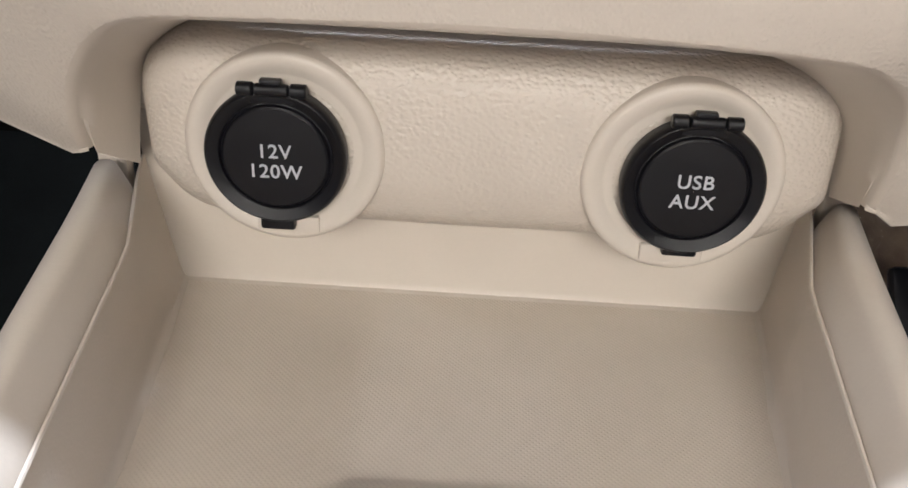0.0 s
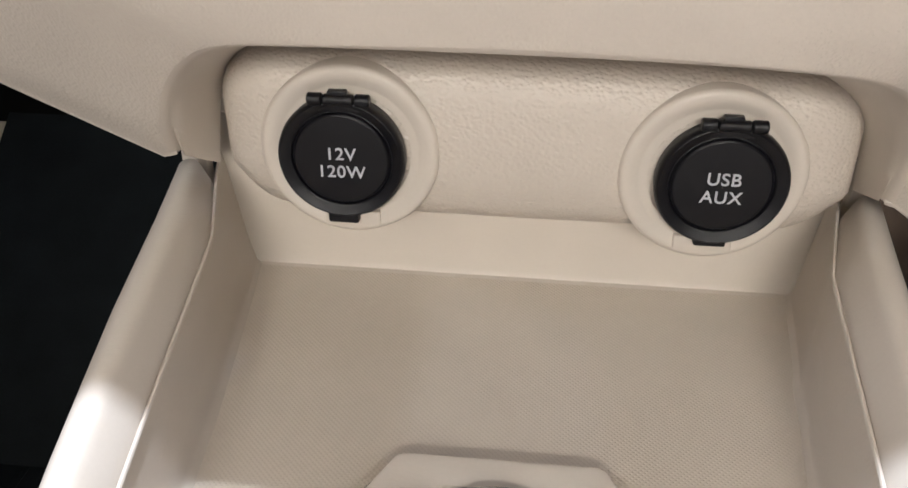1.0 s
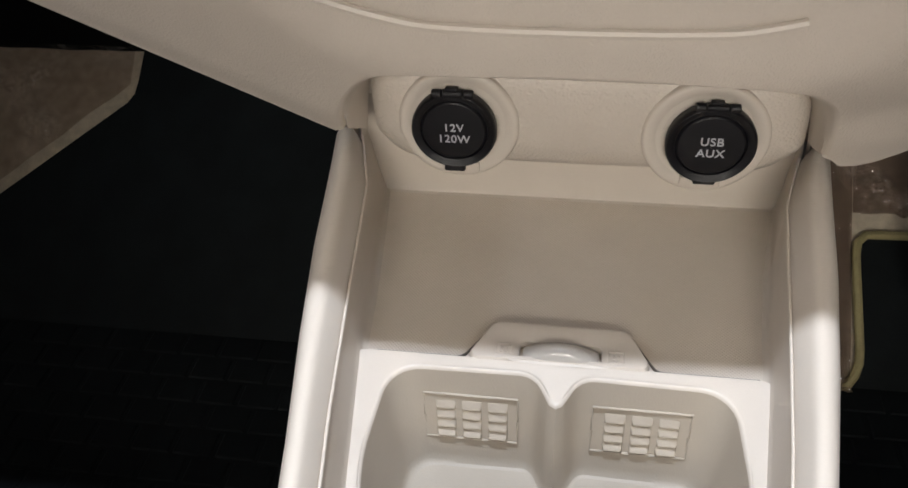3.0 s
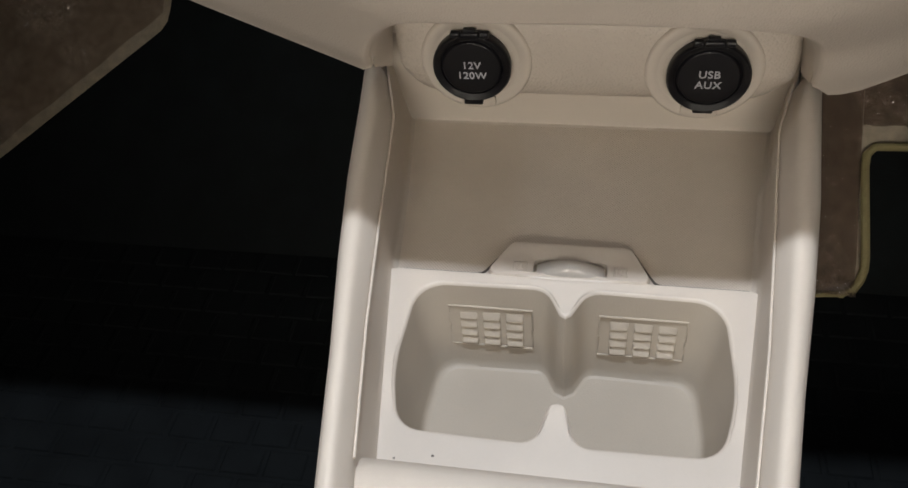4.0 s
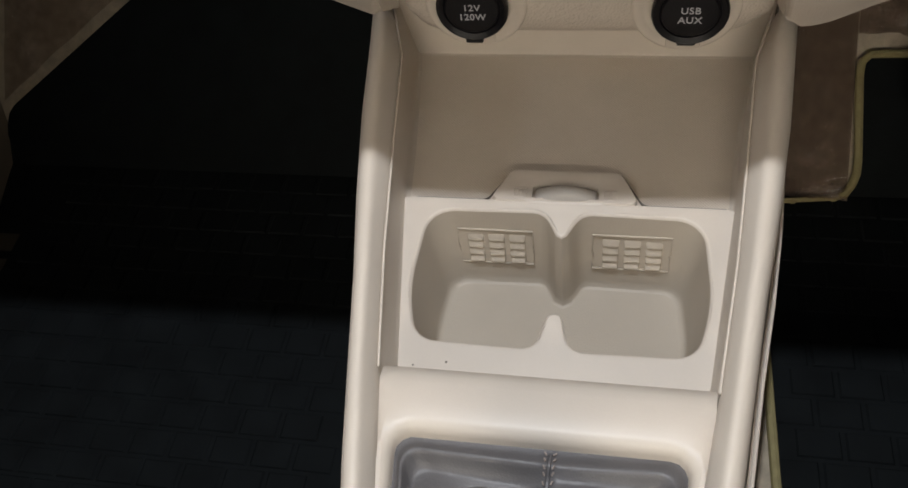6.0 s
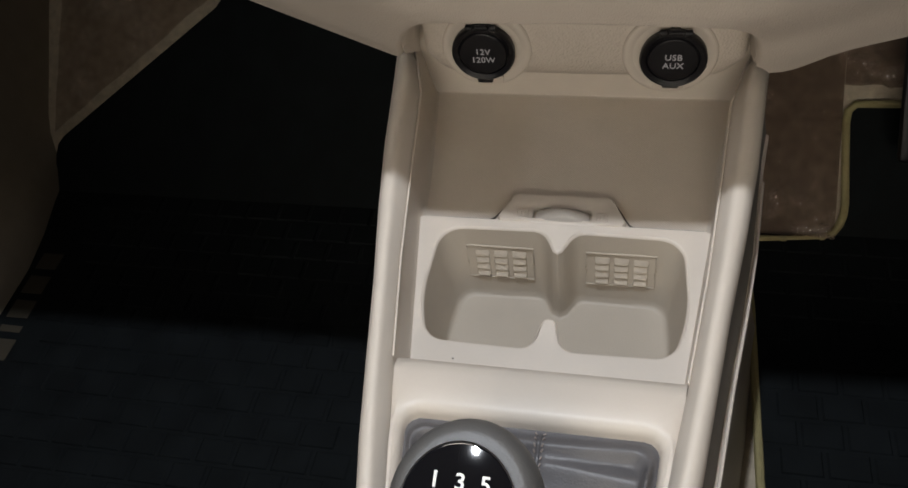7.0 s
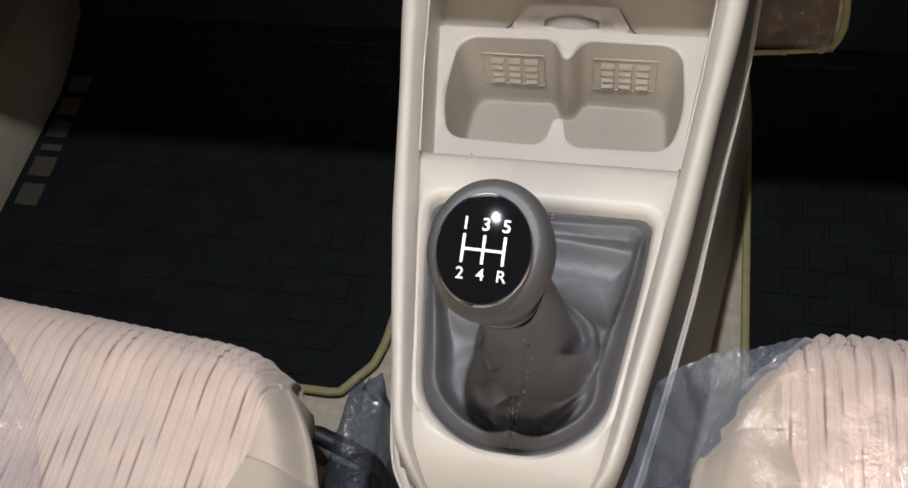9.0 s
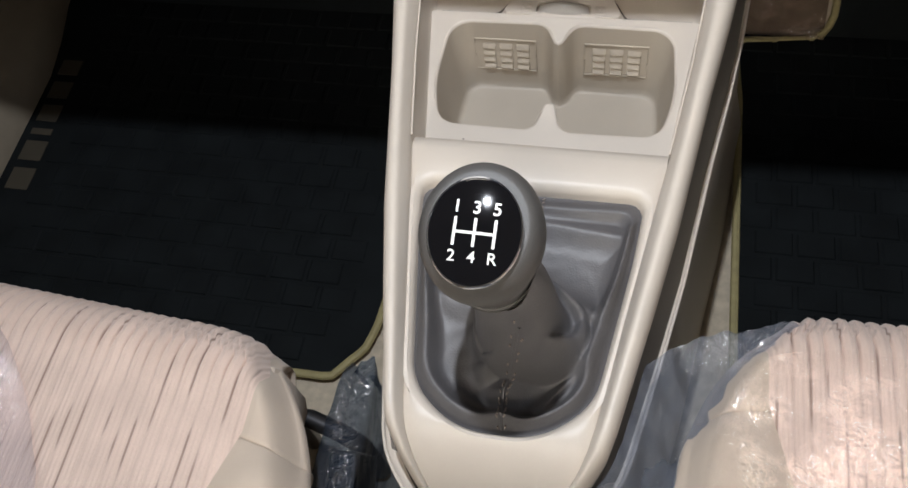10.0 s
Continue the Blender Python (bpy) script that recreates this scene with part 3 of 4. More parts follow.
for sx in (-0.0262, 0.0265):
    zz = plate_z(0.0685) + 0.0011
    frame_line = [(XC + sx + a, 0.0685 + b, zz + 0.132 * b) for a, b in ((-0.0036, -0.0032), (-0.0036, 0.0032), (0.0036, 0.0032), (0.0036, -0.0032))]
    square = part("raised_symbol", tube(frame_line, 0.0004, 6, True), SMOOTH, latch)
    for k in range(2):
        part("symbol_bar", box((XC + sx - 0.0018 + k * 0.0022, 0.0668, zz - 0.0004), (XC + sx - 0.0006 + k * 0.0022, 0.0702, zz + 0.0004), 0.0002, segments=1), SMOOTH, square)


def bezel_z(y):
    return 0.3365 + 0.07 * y - rear_drop(y)


def boot_opening(n=120):
    half = [(0.0695, -0.0935, 0.0085), (0.0655, -0.135, 0.2), (0.0520, -0.222, 0.040), (0.024, -0.2455, 0.05)]
    full = half + [(-x, y, r) for x, y, r in half[::-1]]
    pts = resample(rounded(full, 8), n)
    k0 = max(range(n), key=lambda k: pts[k].y - abs(pts[k].x) * 3)
    return pts[k0:] + pts[:k0]


def gear_bezel():
    o = boot_opening()
    if sum(a.x * b.y - b.x * a.y for a, b in zip(o, o[1:])) < 0:
        o = o[::-1]
    outer = []
    for p in o:
        dx, dy = p.x, p.y + 0.165
        ts = []
        for y in (-0.0685, -0.283):
            if dy * (y + 0.165) > 0:
                ts.append((y + 0.165) / dy)
        den = abs(dx) - dy * 0.167
        if den > 0:
            ts.append(0.0655 / den)
        t = min(ts)
        while dy < 0 and t > 1.0 and abs(dx) * t > track(-0.165 + dy * t, SEAM) + 0.0008:
            t -= 0.004
        outer.append(Vector((p.x * t, -0.165 + dy * t)))
    lev = lambda pts, dz: [Vector((XC + p.x, p.y, bezel_z(p.y) + dz)) for p in pts]
    for sx in (-1, 1):
        corner = Vector((sx * (track(-0.0685, SEAM) - 0.0006), -0.0685))
        k = min(range(len(outer)), key=lambda k: (outer[k] - corner).length)
        outer[k] = corner
    front = [1.0 if p.y > -0.0695 else 0.0 for p in outer]
    rings = []
    for k in range(9):
        a = radians(90 - 11.25 * k)
        row = []
        for p, f in zip(outer, front):
            y = p.y + f * 0.0180 * math.sin(a)
            x = p.x * ((track(y, SEAM) - 0.0006) / (track(p.y, SEAM) - 0.0006) if f else 1.0)
            z = bezel_z(p.y) - 0.0004 - (0.037 * (1 - math.cos(a)) if f else (0.02 if k == 0 else 0.0008 * (1 - k / 8)))
            row.append(Vector((XC + x, y, z)))
        rings.append(row)
    rings.append(lev([a.lerp(b, 0.05) for a, b in zip(outer, o)], 0.0))
    rings.append(lev([a.lerp(b, 0.45) for a, b in zip(outer, o)], 0.0015))
    for d, dz in ((-0.006, 0.0015), (-0.003, 0.0008), (-0.001, -0.0012), (0.0002, -0.004), (0.0006, -0.014)):
        rings.append(lev(inset(o, d), dz))
    return loft(rings, True)


part("gear_bezel", gear_bezel(), SMOOTH, console)
rows = []
for y, z in ((-0.282, 0.279), (-0.30, 0.270), (-0.34, 0.260), (-0.50, 0.255)):
    rows.append([Vector((XC + u, y, zz)) for u, zz in ((-0.062, 0.05), (-0.056, z - 0.008), (-0.050, z), (0.052, z), (0.058, z - 0.008), (0.064, 0.05))])
part("rear_section", loft(rows, False), PLASTIC, console)

for x, y, r in ((-0.0555, -0.0405, 0.0006), (-0.0735, -0.0435, 0.0005)):
    part("speck", box((XC + x - r, y - r * 0.7, plate_z(y)), (XC + x + r, y + r, plate_z(y) + 0.0004), 0.0001), TAUPE, plate)

# ---- gear lever ----
lever = thing("gear_lever", (XC, -0.19, 0.30), label="manual gear lever with leather gaiter and round knob", category="gear lever")


GAITER_TOP = Vector((0.002, -0.187))
# folds of the leather: from, to, half width, height
FOLDS = [((0.062, -0.117), (0.010, -0.112), 0.0085, 0.0065), ((0.062, -0.117), (0.054, -0.165), 0.0060, 0.0060),
         ((0.014, -0.158), (0.042, -0.170), 0.0085, 0.0130), ((0.042, -0.170), (0.043, -0.197), 0.0065, 0.0080), ((-0.016, -0.186), (-0.009, -0.207), 0.0075, 0.0080),
         ((-0.010, -0.208), (0.040, -0.199), 0.0070, 0.0120), ((0.0105, -0.205), (0.0015, -0.2215), 0.0090, 0.0110), ((0.0015, -0.2215), (0.0030, -0.238), 0.0085, 0.0080),
         ((0.0235, -0.226), (0.039, -0.2055), 0.0036, 0.0055), ((-0.046, -0.165), (-0.020, -0.172), 0.0090, 0.0045), ((-0.048, -0.125), (-0.015, -0.165), 0.0110, 0.0050)]


def fold_height(q):
    z = 0.0
    for a, b, w, h in FOLDS:
        a, b = Vector(a), Vector(b)
        t = min(1.0, max(0.0, (q - a).dot(b - a) / (b - a).length_squared))
        d = (q - a.lerp(b, t)).length
        z = max(z, h * math.exp(-(d / w) ** 1.7)) + 0.25 * min(z, h * math.exp(-(d / w) ** 1.7))
    return z


def gaiter_at(p, t):
    """A point of the gaiter between its frame (t 0) and the lever's neck (t 1)."""
    ang = math.atan2(p.y - GAITER_TOP.y, p.x - GAITER_TOP.x)
    small = GAITER_TOP + Vector((math.cos(ang), math.sin(ang))) * 0.0165
    q = p.lerp(small, t)
    d, r = (q - p).length, (q - GAITER_TOP).length
    wide = 1 + 0.25 * math.sin(ang * 2 + 0.6)
    roll = 0.0095 * (1 - 0.7 * smoothstep(0.35, 0.85, math.sin(ang))) * math.exp(-((d - 0.0085) / (0.0042 * wide)) ** 2)
    pan = -0.0045 * smoothstep(0.009, 0.018, d)
    foot = max(0.0240, 0.0305 + 0.012 * math.cos(ang - 0.25) + 0.002 * math.cos(3 * ang))
    u = max(0.0, foot - r) / (foot - 0.0165)
    bellows = 0.50 * u * (1 - u) * math.sin(7.6 * u + 1.1 * math.sin(2 * ang + 0.5) + 0.5 * math.sin(5 * ang)) * (1 - 0.9 * math.exp(-(math.remainder(ang + 1.35, 2 * math.pi) / 0.42) ** 2))
    rise = 0.096 * (u ** 1.55 + bellows) * (1 - 0.18 * smoothstep(0.3, 1.0, -math.sin(ang)))
    keep = smoothstep(0.004, 0.011, d) * smoothstep(0.0165, 0.022, r)
    cr = 0.0007 * noise.noise(Vector((q.x * 34, q.y * 34, 1.7))) + 0.0003 * noise.noise(Vector((q.x * 130, q.y * 130, 4.0)))
    z = bezel_z(p.y) * (1 - t) + bezel_z(GAITER_TOP.y) * t - 0.0085 + roll + pan + rise + fold_height(q) * keep + cr * smoothstep(0.002, 0.012, d)
    return Vector((XC + q.x, q.y, z))


def gaiter():
    o = inset(boot_opening(300), -0.0004)
    return loft([[gaiter_at(p, (j / 84) ** 1.15) for p in o] for j in range(85)], True)


boot = part("gaiter", gaiter(), LEATHER, lever, "creased grey-brown leather gaiter", sharp=80)
# paired rows of stitches down the back and front seams
o = inset(boot_opening(720), -0.0004)
for path in (((0.0105, -0.2045), (0.0050, -0.2125), (0.0018, -0.2215), (0.0020, -0.2310), (0.0030, -0.2415)), ((0.006, -0.0960), (0.0055, -0.1090), (0.0045, -0.1240))):
    way = curve_through([(x, y, 0) for x, y in path], 24)

    def leather_at(q):
        """The leather's surface over a point of the plan."""
        p = min(o, key=lambda e: abs(math.remainder(math.atan2(e.y - GAITER_TOP.y, e.x - GAITER_TOP.x) - math.atan2(q.y - GAITER_TOP.y, q.x - GAITER_TOP.x), 2 * math.pi)))
        end = GAITER_TOP + (p - GAITER_TOP).normalized() * 0.0165
        return gaiter_at(p, min(1.0, max(0.0, (q - p).length / (end - p).length)))
    plan = [Vector(w[:2]) for w in way]
    seam_pts = [leather_at(q) for q in plan]
    back = -1 if path[0][1] < GAITER_TOP.y else 1
    count = 15 if back < 0 else 9
    for off in (-0.0024, 0.0024):
        for k in range(count):
            j = min(22, round(k * 22 / (count - 1)))
            along = (plan[j + 1] - plan[j]).normalized()
            side = Vector((along.y, -along.x)) * off
            a, b = leather_at(plan[j] + side), leather_at(plan[j + 1] + side * 0.7)
            d = (b - a).normalized()
            m = Matrix.Translation((a + b) / 2 + Vector((0, back * 0.0004, 0.0007))) @ d.to_track_quat("Y", "Z").to_matrix().to_4x4()
            part("stitch", box((-0.00045, -0.0011, -0.0005), (0.00045, 0.0011, 0.0005), 0.0002, segments=1), THREAD, boot).data.transform(m)
    part("seam", tube([p + Vector((0, 0, 0.0001)) for p in seam_pts], 0.0010, 6), LEATHER, boot)


KNOB = Matrix.Translation((0.0002, -0.2083, 0.4765)) @ Euler((radians(17), radians(2.5), radians(0.5))).to_matrix().to_4x4()
OVAL = KNOB @ Matrix.Diagonal((0.945, 1.12, 1.0, 1))
body_pose = KNOB @ Matrix.Translation((0.0010, 0.0032, -0.0225)) @ Matrix.Diagonal((1.045, 1.18, 1.0, 1))
knob = part("knob", spin([(0.0150, -0.0660), (0.0190, -0.0665), (0.0203, -0.0650), (0.0206, -0.0620), (0.0204, -0.0560), (0.0212, -0.0420), (0.0228, -0.0280), (0.0248, -0.0120), (0.0261, 0.000), (0.0258, 0.008), (0.0245, 0.0135), (0.0226, 0.0172), (0.0208, 0.0190), (0.0195, 0.0194), (0.0150, 0.0190), (0.0002, 0.0188)], body_pose, 72, False), KNOBSKIN, lever, "grey-brown soft-skinned gear knob", sharp=60)
part("knob_collar", spin([(0.0180, -0.0640), (0.0214, -0.0655), (0.0219, -0.0630), (0.0214, -0.0605), (0.0200, -0.0600)], body_pose, 64, False), KNOBSKIN, knob)
part("chrome_ring", spin([(0.0196, -0.0045), (0.0207, -0.0045), (0.0211, -0.0022), (0.0210, -0.0004), (0.0206, 0.0006), (0.0201, 0.0008), (0.0197, 0.0002), (0.0196, -0.0045)], OVAL, 72, False), CHROME, knob, "bright chrome ring")


def face_z(x, y):
    r = math.hypot(x / 0.945, y / 1.12) * math.sin(0.6) / 0.0197
    return 0.0197 / math.sin(0.6) * (math.cos(math.asin(min(0.99, r))) - math.cos(0.6)) * 0.15


part("shift_face", spin([(0.0198, -0.004)] + [(0.0197 * math.sin(a) / math.sin(0.6), 0.0197 / math.sin(0.6) * (math.cos(a) - math.cos(0.6)) * 0.15) for a in span(0.6, 0.003, 12)], OVAL, 72, False), GLOSS_BLACK, knob, "domed glossy black shift pattern cap")


def on_face(x, y, lift=0.00025):
    return KNOB @ Matrix.Translation((x, y, face_z(x, y) + lift))


for k, top_d, low_d in ((-1, "1", "2"), (0, "3", "4"), (1, "5", "R")):
    x = k * 0.0083
    lettering("gear_number", top_d, 0.0074, on_face(x, 0.0096), SILVER_PRINT, knob, weight=0.016)
    lettering("gear_number", low_d, 0.0068, on_face(x, -0.0110), SILVER_PRINT, knob, weight=0.014)
    rings = []
    for y in span(-0.0066, 0.0054, 8):
        rings.append([KNOB @ Vector((x + dx, y, face_z(x, y) + 0.0003)) for dx in (-0.00062, 0.00062)])
    part("shift_line", loft(rings, False), SILVER_PRINT, knob)
rings = [[KNOB @ Vector((x, dy, face_z(x, 0) + 0.00032)) for dy in (-0.0014, -0.0002)] for x in span(-0.0083, 0.0083, 12)]
part("shift_line", loft(rings, False), SILVER_PRINT, knob)

# ---- dashboard ----
dash = thing("dashboard", (0, 0.20, 0.40), label="beige grained dashboard with a recess above the tray", category="dashboard")


def panel_outline(n=140):
    c = [(-0.1020, 0.3790, 0.008), (-0.1025, 0.4245, 0.030), (0.1135, 0.4235, 0.033), (0.1150, 0.3780, 0.008), (0.0980, 0.3600, 0.03), (0.0, 0.3592, 0.5), (-0.0880, 0.3600, 0.03)]
    return resample(rounded(c, 10), n)


def bow(z):
    """The panel's face rolls back towards its top and bottom."""
    return 26.0 * max(0, z - 0.4115) ** 2 + 9.0 * max(0, 0.384 - z) ** 2


# the hood's lip over the recess, from the lower left corner round to the lower right one
LIP = curve_through([(-0.1125, 0.143, 0.3885), (-0.1102, 0.135, 0.399), (-0.1068, 0.129, 0.4085), (-0.1008, 0.122, 0.4205), (-0.0915, 0.115, 0.4315), (-0.078, 0.1085, 0.4385),
                     (-0.05, 0.1055, 0.4405), (0.0, 0.105, 0.4408), (0.05, 0.105, 0.4404), (0.085, 0.108, 0.4376), (0.0985, 0.113, 0.4330), (0.1092, 0.121, 0.4235), (0.1142, 0.129, 0.4115), (0.1168, 0.136, 0.397), (0.1180, 0.143, 0.3845)], 96)
LIP = [p - Vector((0, 0, 0.0014 * smoothstep(0.41, 0.435, p.z))) for p in LIP]
# the edge that the recess's walls run back to, just outside the panel
REAR = curve_through([(-0.1070, 0.165, 0.3750), (-0.1045, 0.165, 0.394), (-0.1010, 0.165, 0.4090), (-0.0915, 0.165, 0.4195), (-0.077, 0.165, 0.4258), (-0.04, 0.165, 0.4272), (0.0, 0.165, 0.4272), (0.05, 0.165, 0.4266),
                      (0.080, 0.165, 0.4245), (0.0965, 0.165, 0.4180), (0.1085, 0.165, 0.4075), (0.1140, 0.165, 0.3960), (0.1165, 0.165, 0.378)], 96)


def dash_skin():
    n = len(LIP)
    rows = [[a.lerp(b, w) for a, b in zip(REAR, LIP)] for w in (0.0, 0.25, 0.5, 0.70, 0.85)]
    mid = Vector((0.004, 0.12, 0.40))
    out = [Vector((p.x - mid.x, 0, p.z - mid.z)).normalized() for p in LIP]
    # round nose of the lip
    for ang in (0, 20, 40, 60, 80):
        a = radians(ang)
        rows.append([p + o * (0.0052 * (1 - math.cos(a))) + Vector((0, 0.0046 - 0.0046 * math.sin(a), 0)) - Vector((0, 0.0010, 0)) for p, o in zip(LIP, out)])
    last = rows[-1]
    far = []
    for k in range(n):
        u = k / (n - 1)
        a = math.pi * (1 - u)
        far.append(Vector((0.74 * math.cos(a), 0.15, 0.62 + 0.055 * max(0, -math.cos(a)) - 0.035 * max(0, math.cos(a)) + 0.18 * math.sin(a))))
    for w in (0.008, 0.018, 0.03, 0.045, 0.06, 0.08, 0.10, 0.13, 0.16, 0.20, 0.24, 0.30, 0.35, 0.6, 1.0):
        row = []
        for k in range(n):
            p = last[k].lerp(far[k], w)
            top = smoothstep(0.15, 0.75, math.sin(math.pi * k / (n - 1)))
            p.y = last[k].y - 0.0025 * smoothstep(0, 0.03, w) * top
            # unseen upper dash drawn forward to shade tray and rails from the roof bulb
            p.y += (-0.030 + 0.06 * max(0.0, p.x) - p.y) * smoothstep(0.16, 0.60, w) * top + 0.08 * smoothstep(0.65, 1.0, w)
            low = 1 - smoothstep(0.0, 0.10, 1 - k / (n - 1))
            p.z -= 0.0065 * low * math.exp(-((p.x - 0.137) / 0.020) ** 2)
            row.append(p)
        rows.append(row)
    return rows


rows = dash_skin()
part("dash_skin", loft(rows[8:], False), SKIN, dash, "grained soft beige skin", sharp=60)
part("recess_lining", loft(rows[:9], False), SMOOTH, dash, "smooth beige walls of the recess", sharp=60)
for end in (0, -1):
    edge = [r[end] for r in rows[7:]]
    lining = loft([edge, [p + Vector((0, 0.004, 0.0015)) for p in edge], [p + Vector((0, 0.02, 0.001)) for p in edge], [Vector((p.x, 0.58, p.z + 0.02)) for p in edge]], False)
    part("dash_underside", lining, SHADE_BLACK, dash)
    part("dash_edge", tube([p + Vector((0, 0.0012, 0.0006)) for p in edge], 0.0016, 8), SKIN, dash)


o = panel_outline()
mid = Vector((0.004, 0.392))
# a flange behind the recess's walls closes the joint round the upper part
flange = [smoothstep(0.380, 0.396, p.y) for p in o]
rows = [[Vector((a.x * (1 - w) + b.x * w, 0.190 - 0.0200 * w, a.y * (1 - w) + b.y * w)) for a, b, w in zip(inset(o, -0.0005), inset(o, -0.008), flange)],
        [Vector((p.x, 0.190 - 0.0205 * w, p.y)) for p, w in zip(inset(o, -0.0005), flange)]]
for d, y in ((0.0, 0.1660), (0.0008, 0.1620), (0.0022, 0.1585), (0.0045, 0.1555), (0.0075, 0.1533), (0.011, 0.1518)):
    rows.append([Vector((p.x, y + 0.6 * bow(p.y), p.y)) for p in inset(o, d)])
inner = inset(o, 0.011)
for w, y in ((0.1, 0.1510), (0.2, 0.1505), (0.35, 0.1500), (0.5, 0.1498), (0.7, 0.1496), (0.97, 0.1494)):
    rows.append([Vector((p.x, y + bow(p.y), p.y)) for p in (q.lerp(mid + Vector(((q.x - mid.x) * 0.75, 0)), w) for q in inner)])
part("socket_panel", loft(rows, True, False, True), GRAIN, dash, "grained beige panel carrying two sockets", sharp=60)

# crescent edge of the control panel above
pts = [Vector((0.002 + 0.085 * u, 0.1005, 0.4640 + 0.004 * abs(u) ** 3 + 0.010 * max(0, abs(u) - 0.75))) for u in span(-1.25, 1.0, 30)]
part("control_panel_edge", tube(pts, 0.0022, 8), SMOOTH, dash, "pale lower edge of the control panel")


def socket(x, z, lx, lines, notch, dz=0.0, tab=0.0250):
    """A capped socket: beige ring, bore, black hinged cap with printed words."""
    base = Matrix.Translation((x, 0.1490, z - 0.0004)) @ Euler((radians(90), 0, 0)).to_matrix().to_4x4() @ Matrix.Diagonal((1.022, 1.022, 1, 1))
    t = thing("socket", (x, 0.15, z), label="capped black %s socket in a beige ring" % notch, category="socket", group="capped sockets")
    ring = part("trim_ring", spin([(0.0298, -0.012), (0.0298, -0.0006), (0.0295, 0.0001), (0.0288, 0.0008), (0.0279, 0.0011), (0.0262, 0.0009), (0.0246, 0.0004), (0.0236, 0.0), (0.0231, -0.0002), (0.0226, -0.0002), (0.0205, -0.0002)], base, 72, False), SMOOTH, t, "satin beige ring")
    part("ring_notch", box((x - 0.0095, 0.1470, z - 0.0276), (x + 0.0100, 0.1525, z - 0.0220), 0.0006), SMOOTH, t)
    lid = Matrix.Translation((lx, 0.1455, z - 0.0008)) @ Euler((radians(90), 0, 0)).to_matrix().to_4x4()
    cap = part("cap", spin([(0.0200, -0.004), (0.0211, -0.003), (0.02145, 0.0008), (0.0212, 0.0022), (0.0206, 0.0031), (0.0202, 0.0033), (0.0197, 0.0031), (0.0171, 0.0017), (0.0167, 0.0010), (0.0164, 0.0011), (0.0160, 0.0021), (0.0153, 0.0026), (0.008, 0.0031), (0.0001, 0.0031)], lid, 72, False), BLACK, t, "black satin hinged cap", sharp=30)
    hz = z + 0.0203
    bm = bmesh.new()
    for a, b, r in ((-0.0098, -0.0050, 0.0021), (-0.0046, 0.0052, 0.0018), (0.0056, 0.0104, 0.0021)):
        m = Matrix.Translation((lx + a, 0.1432, hz)) @ Euler((0, radians(90), 0)).to_matrix().to_4x4()
        prof = [(0.0001, 0.0), (r * 0.8, 0.0), (r, 0.0004), (r, b - a - 0.0004), (r * 0.8, b - a), (0.0001, b - a)]
        nn = 16
        loft([[m @ Vector((pr * math.cos(2 * math.pi * k / nn), pr * math.sin(2 * math.pi * k / nn), h)) for k in range(nn)] for pr, h in prof], True, bm=bm)
    box((lx - 0.0032, 0.1425, hz + 0.0012), (lx + 0.0030, 0.1455, hz + 0.0030), 0.0004, bm=bm)
    box((lx - 0.0065, 0.1428, hz - 0.0042), (lx + 0.0072, 0.1452, hz - 0.0008), 0.0006, bm=bm)
    part("hinge", bm, BLACK, t)
    part("pull_tab", box((lx - 0.0058, 0.1432, z - tab), (lx + 0.0050, 0.1468, z - 0.0195), 0.0010), BLACK, t)
    face = Matrix.Translation((lx, 0.1455 - 0.00325, z - 0.0008)) @ Euler((radians(90), 0, 0)).to_matrix().to_4x4()
    for k, word in enumerate(lines):
        lettering("printed_word", word, 0.0061, face @ Matrix.Translation((0.0001, 0.0023 - dz - 0.0064 * k, 0)), PRINT, cap, 1.08)
    return t


socket(-0.0550, 0.3902, -0.0567, ("12V", "120W"), "power")
socket(0.0650, 0.3880, 0.0672, ("USB", "AUX"), "audio", -0.0004, 0.0236)

# ---- floor mats ----


def floor_mat(name, outline, bound, label):
    """A black rubber mat with a bound edge and a moulded block pattern."""
    t = thing(name, (outline[0][0], outline[0][1], 0), label=label, category="floor mat", group="rubber floor mats")
    pts = resample(rounded(outline, 6), 220)
    lift = lambda p, dz: Vector((p.x, p.y, floor_z(p.y) + dz))
    bm = bmesh.new()
    vs = [bm.verts.new(lift(p, 0.0)) for p in pts]
    es = [bm.edges.new((vs[k], vs[(k + 1) % len(vs)])) for k in range(len(vs))]
    bmesh.ops.triangle_fill(bm, edges=es, use_beauty=True)
    # break long faces at the foot of the toe board
    geom = list(bm.verts) + list(bm.edges) + list(bm.faces)
    bmesh.ops.bisect_plane(bm, geom=geom, plane_co=(0, 0.35, 0), plane_no=(0, 1, 0))
    for v in bm.verts:
        v.co.z = floor_z(v.co.y)
    sheet_ob = part("sheet", bm, RUBBER, t)
    part("binding", tube([lift(p, 0.0005) for p in pts if bound(p)], 0.0042, 8), PIPING, t, "straw-coloured bound edge")
    return t, sheet_ob


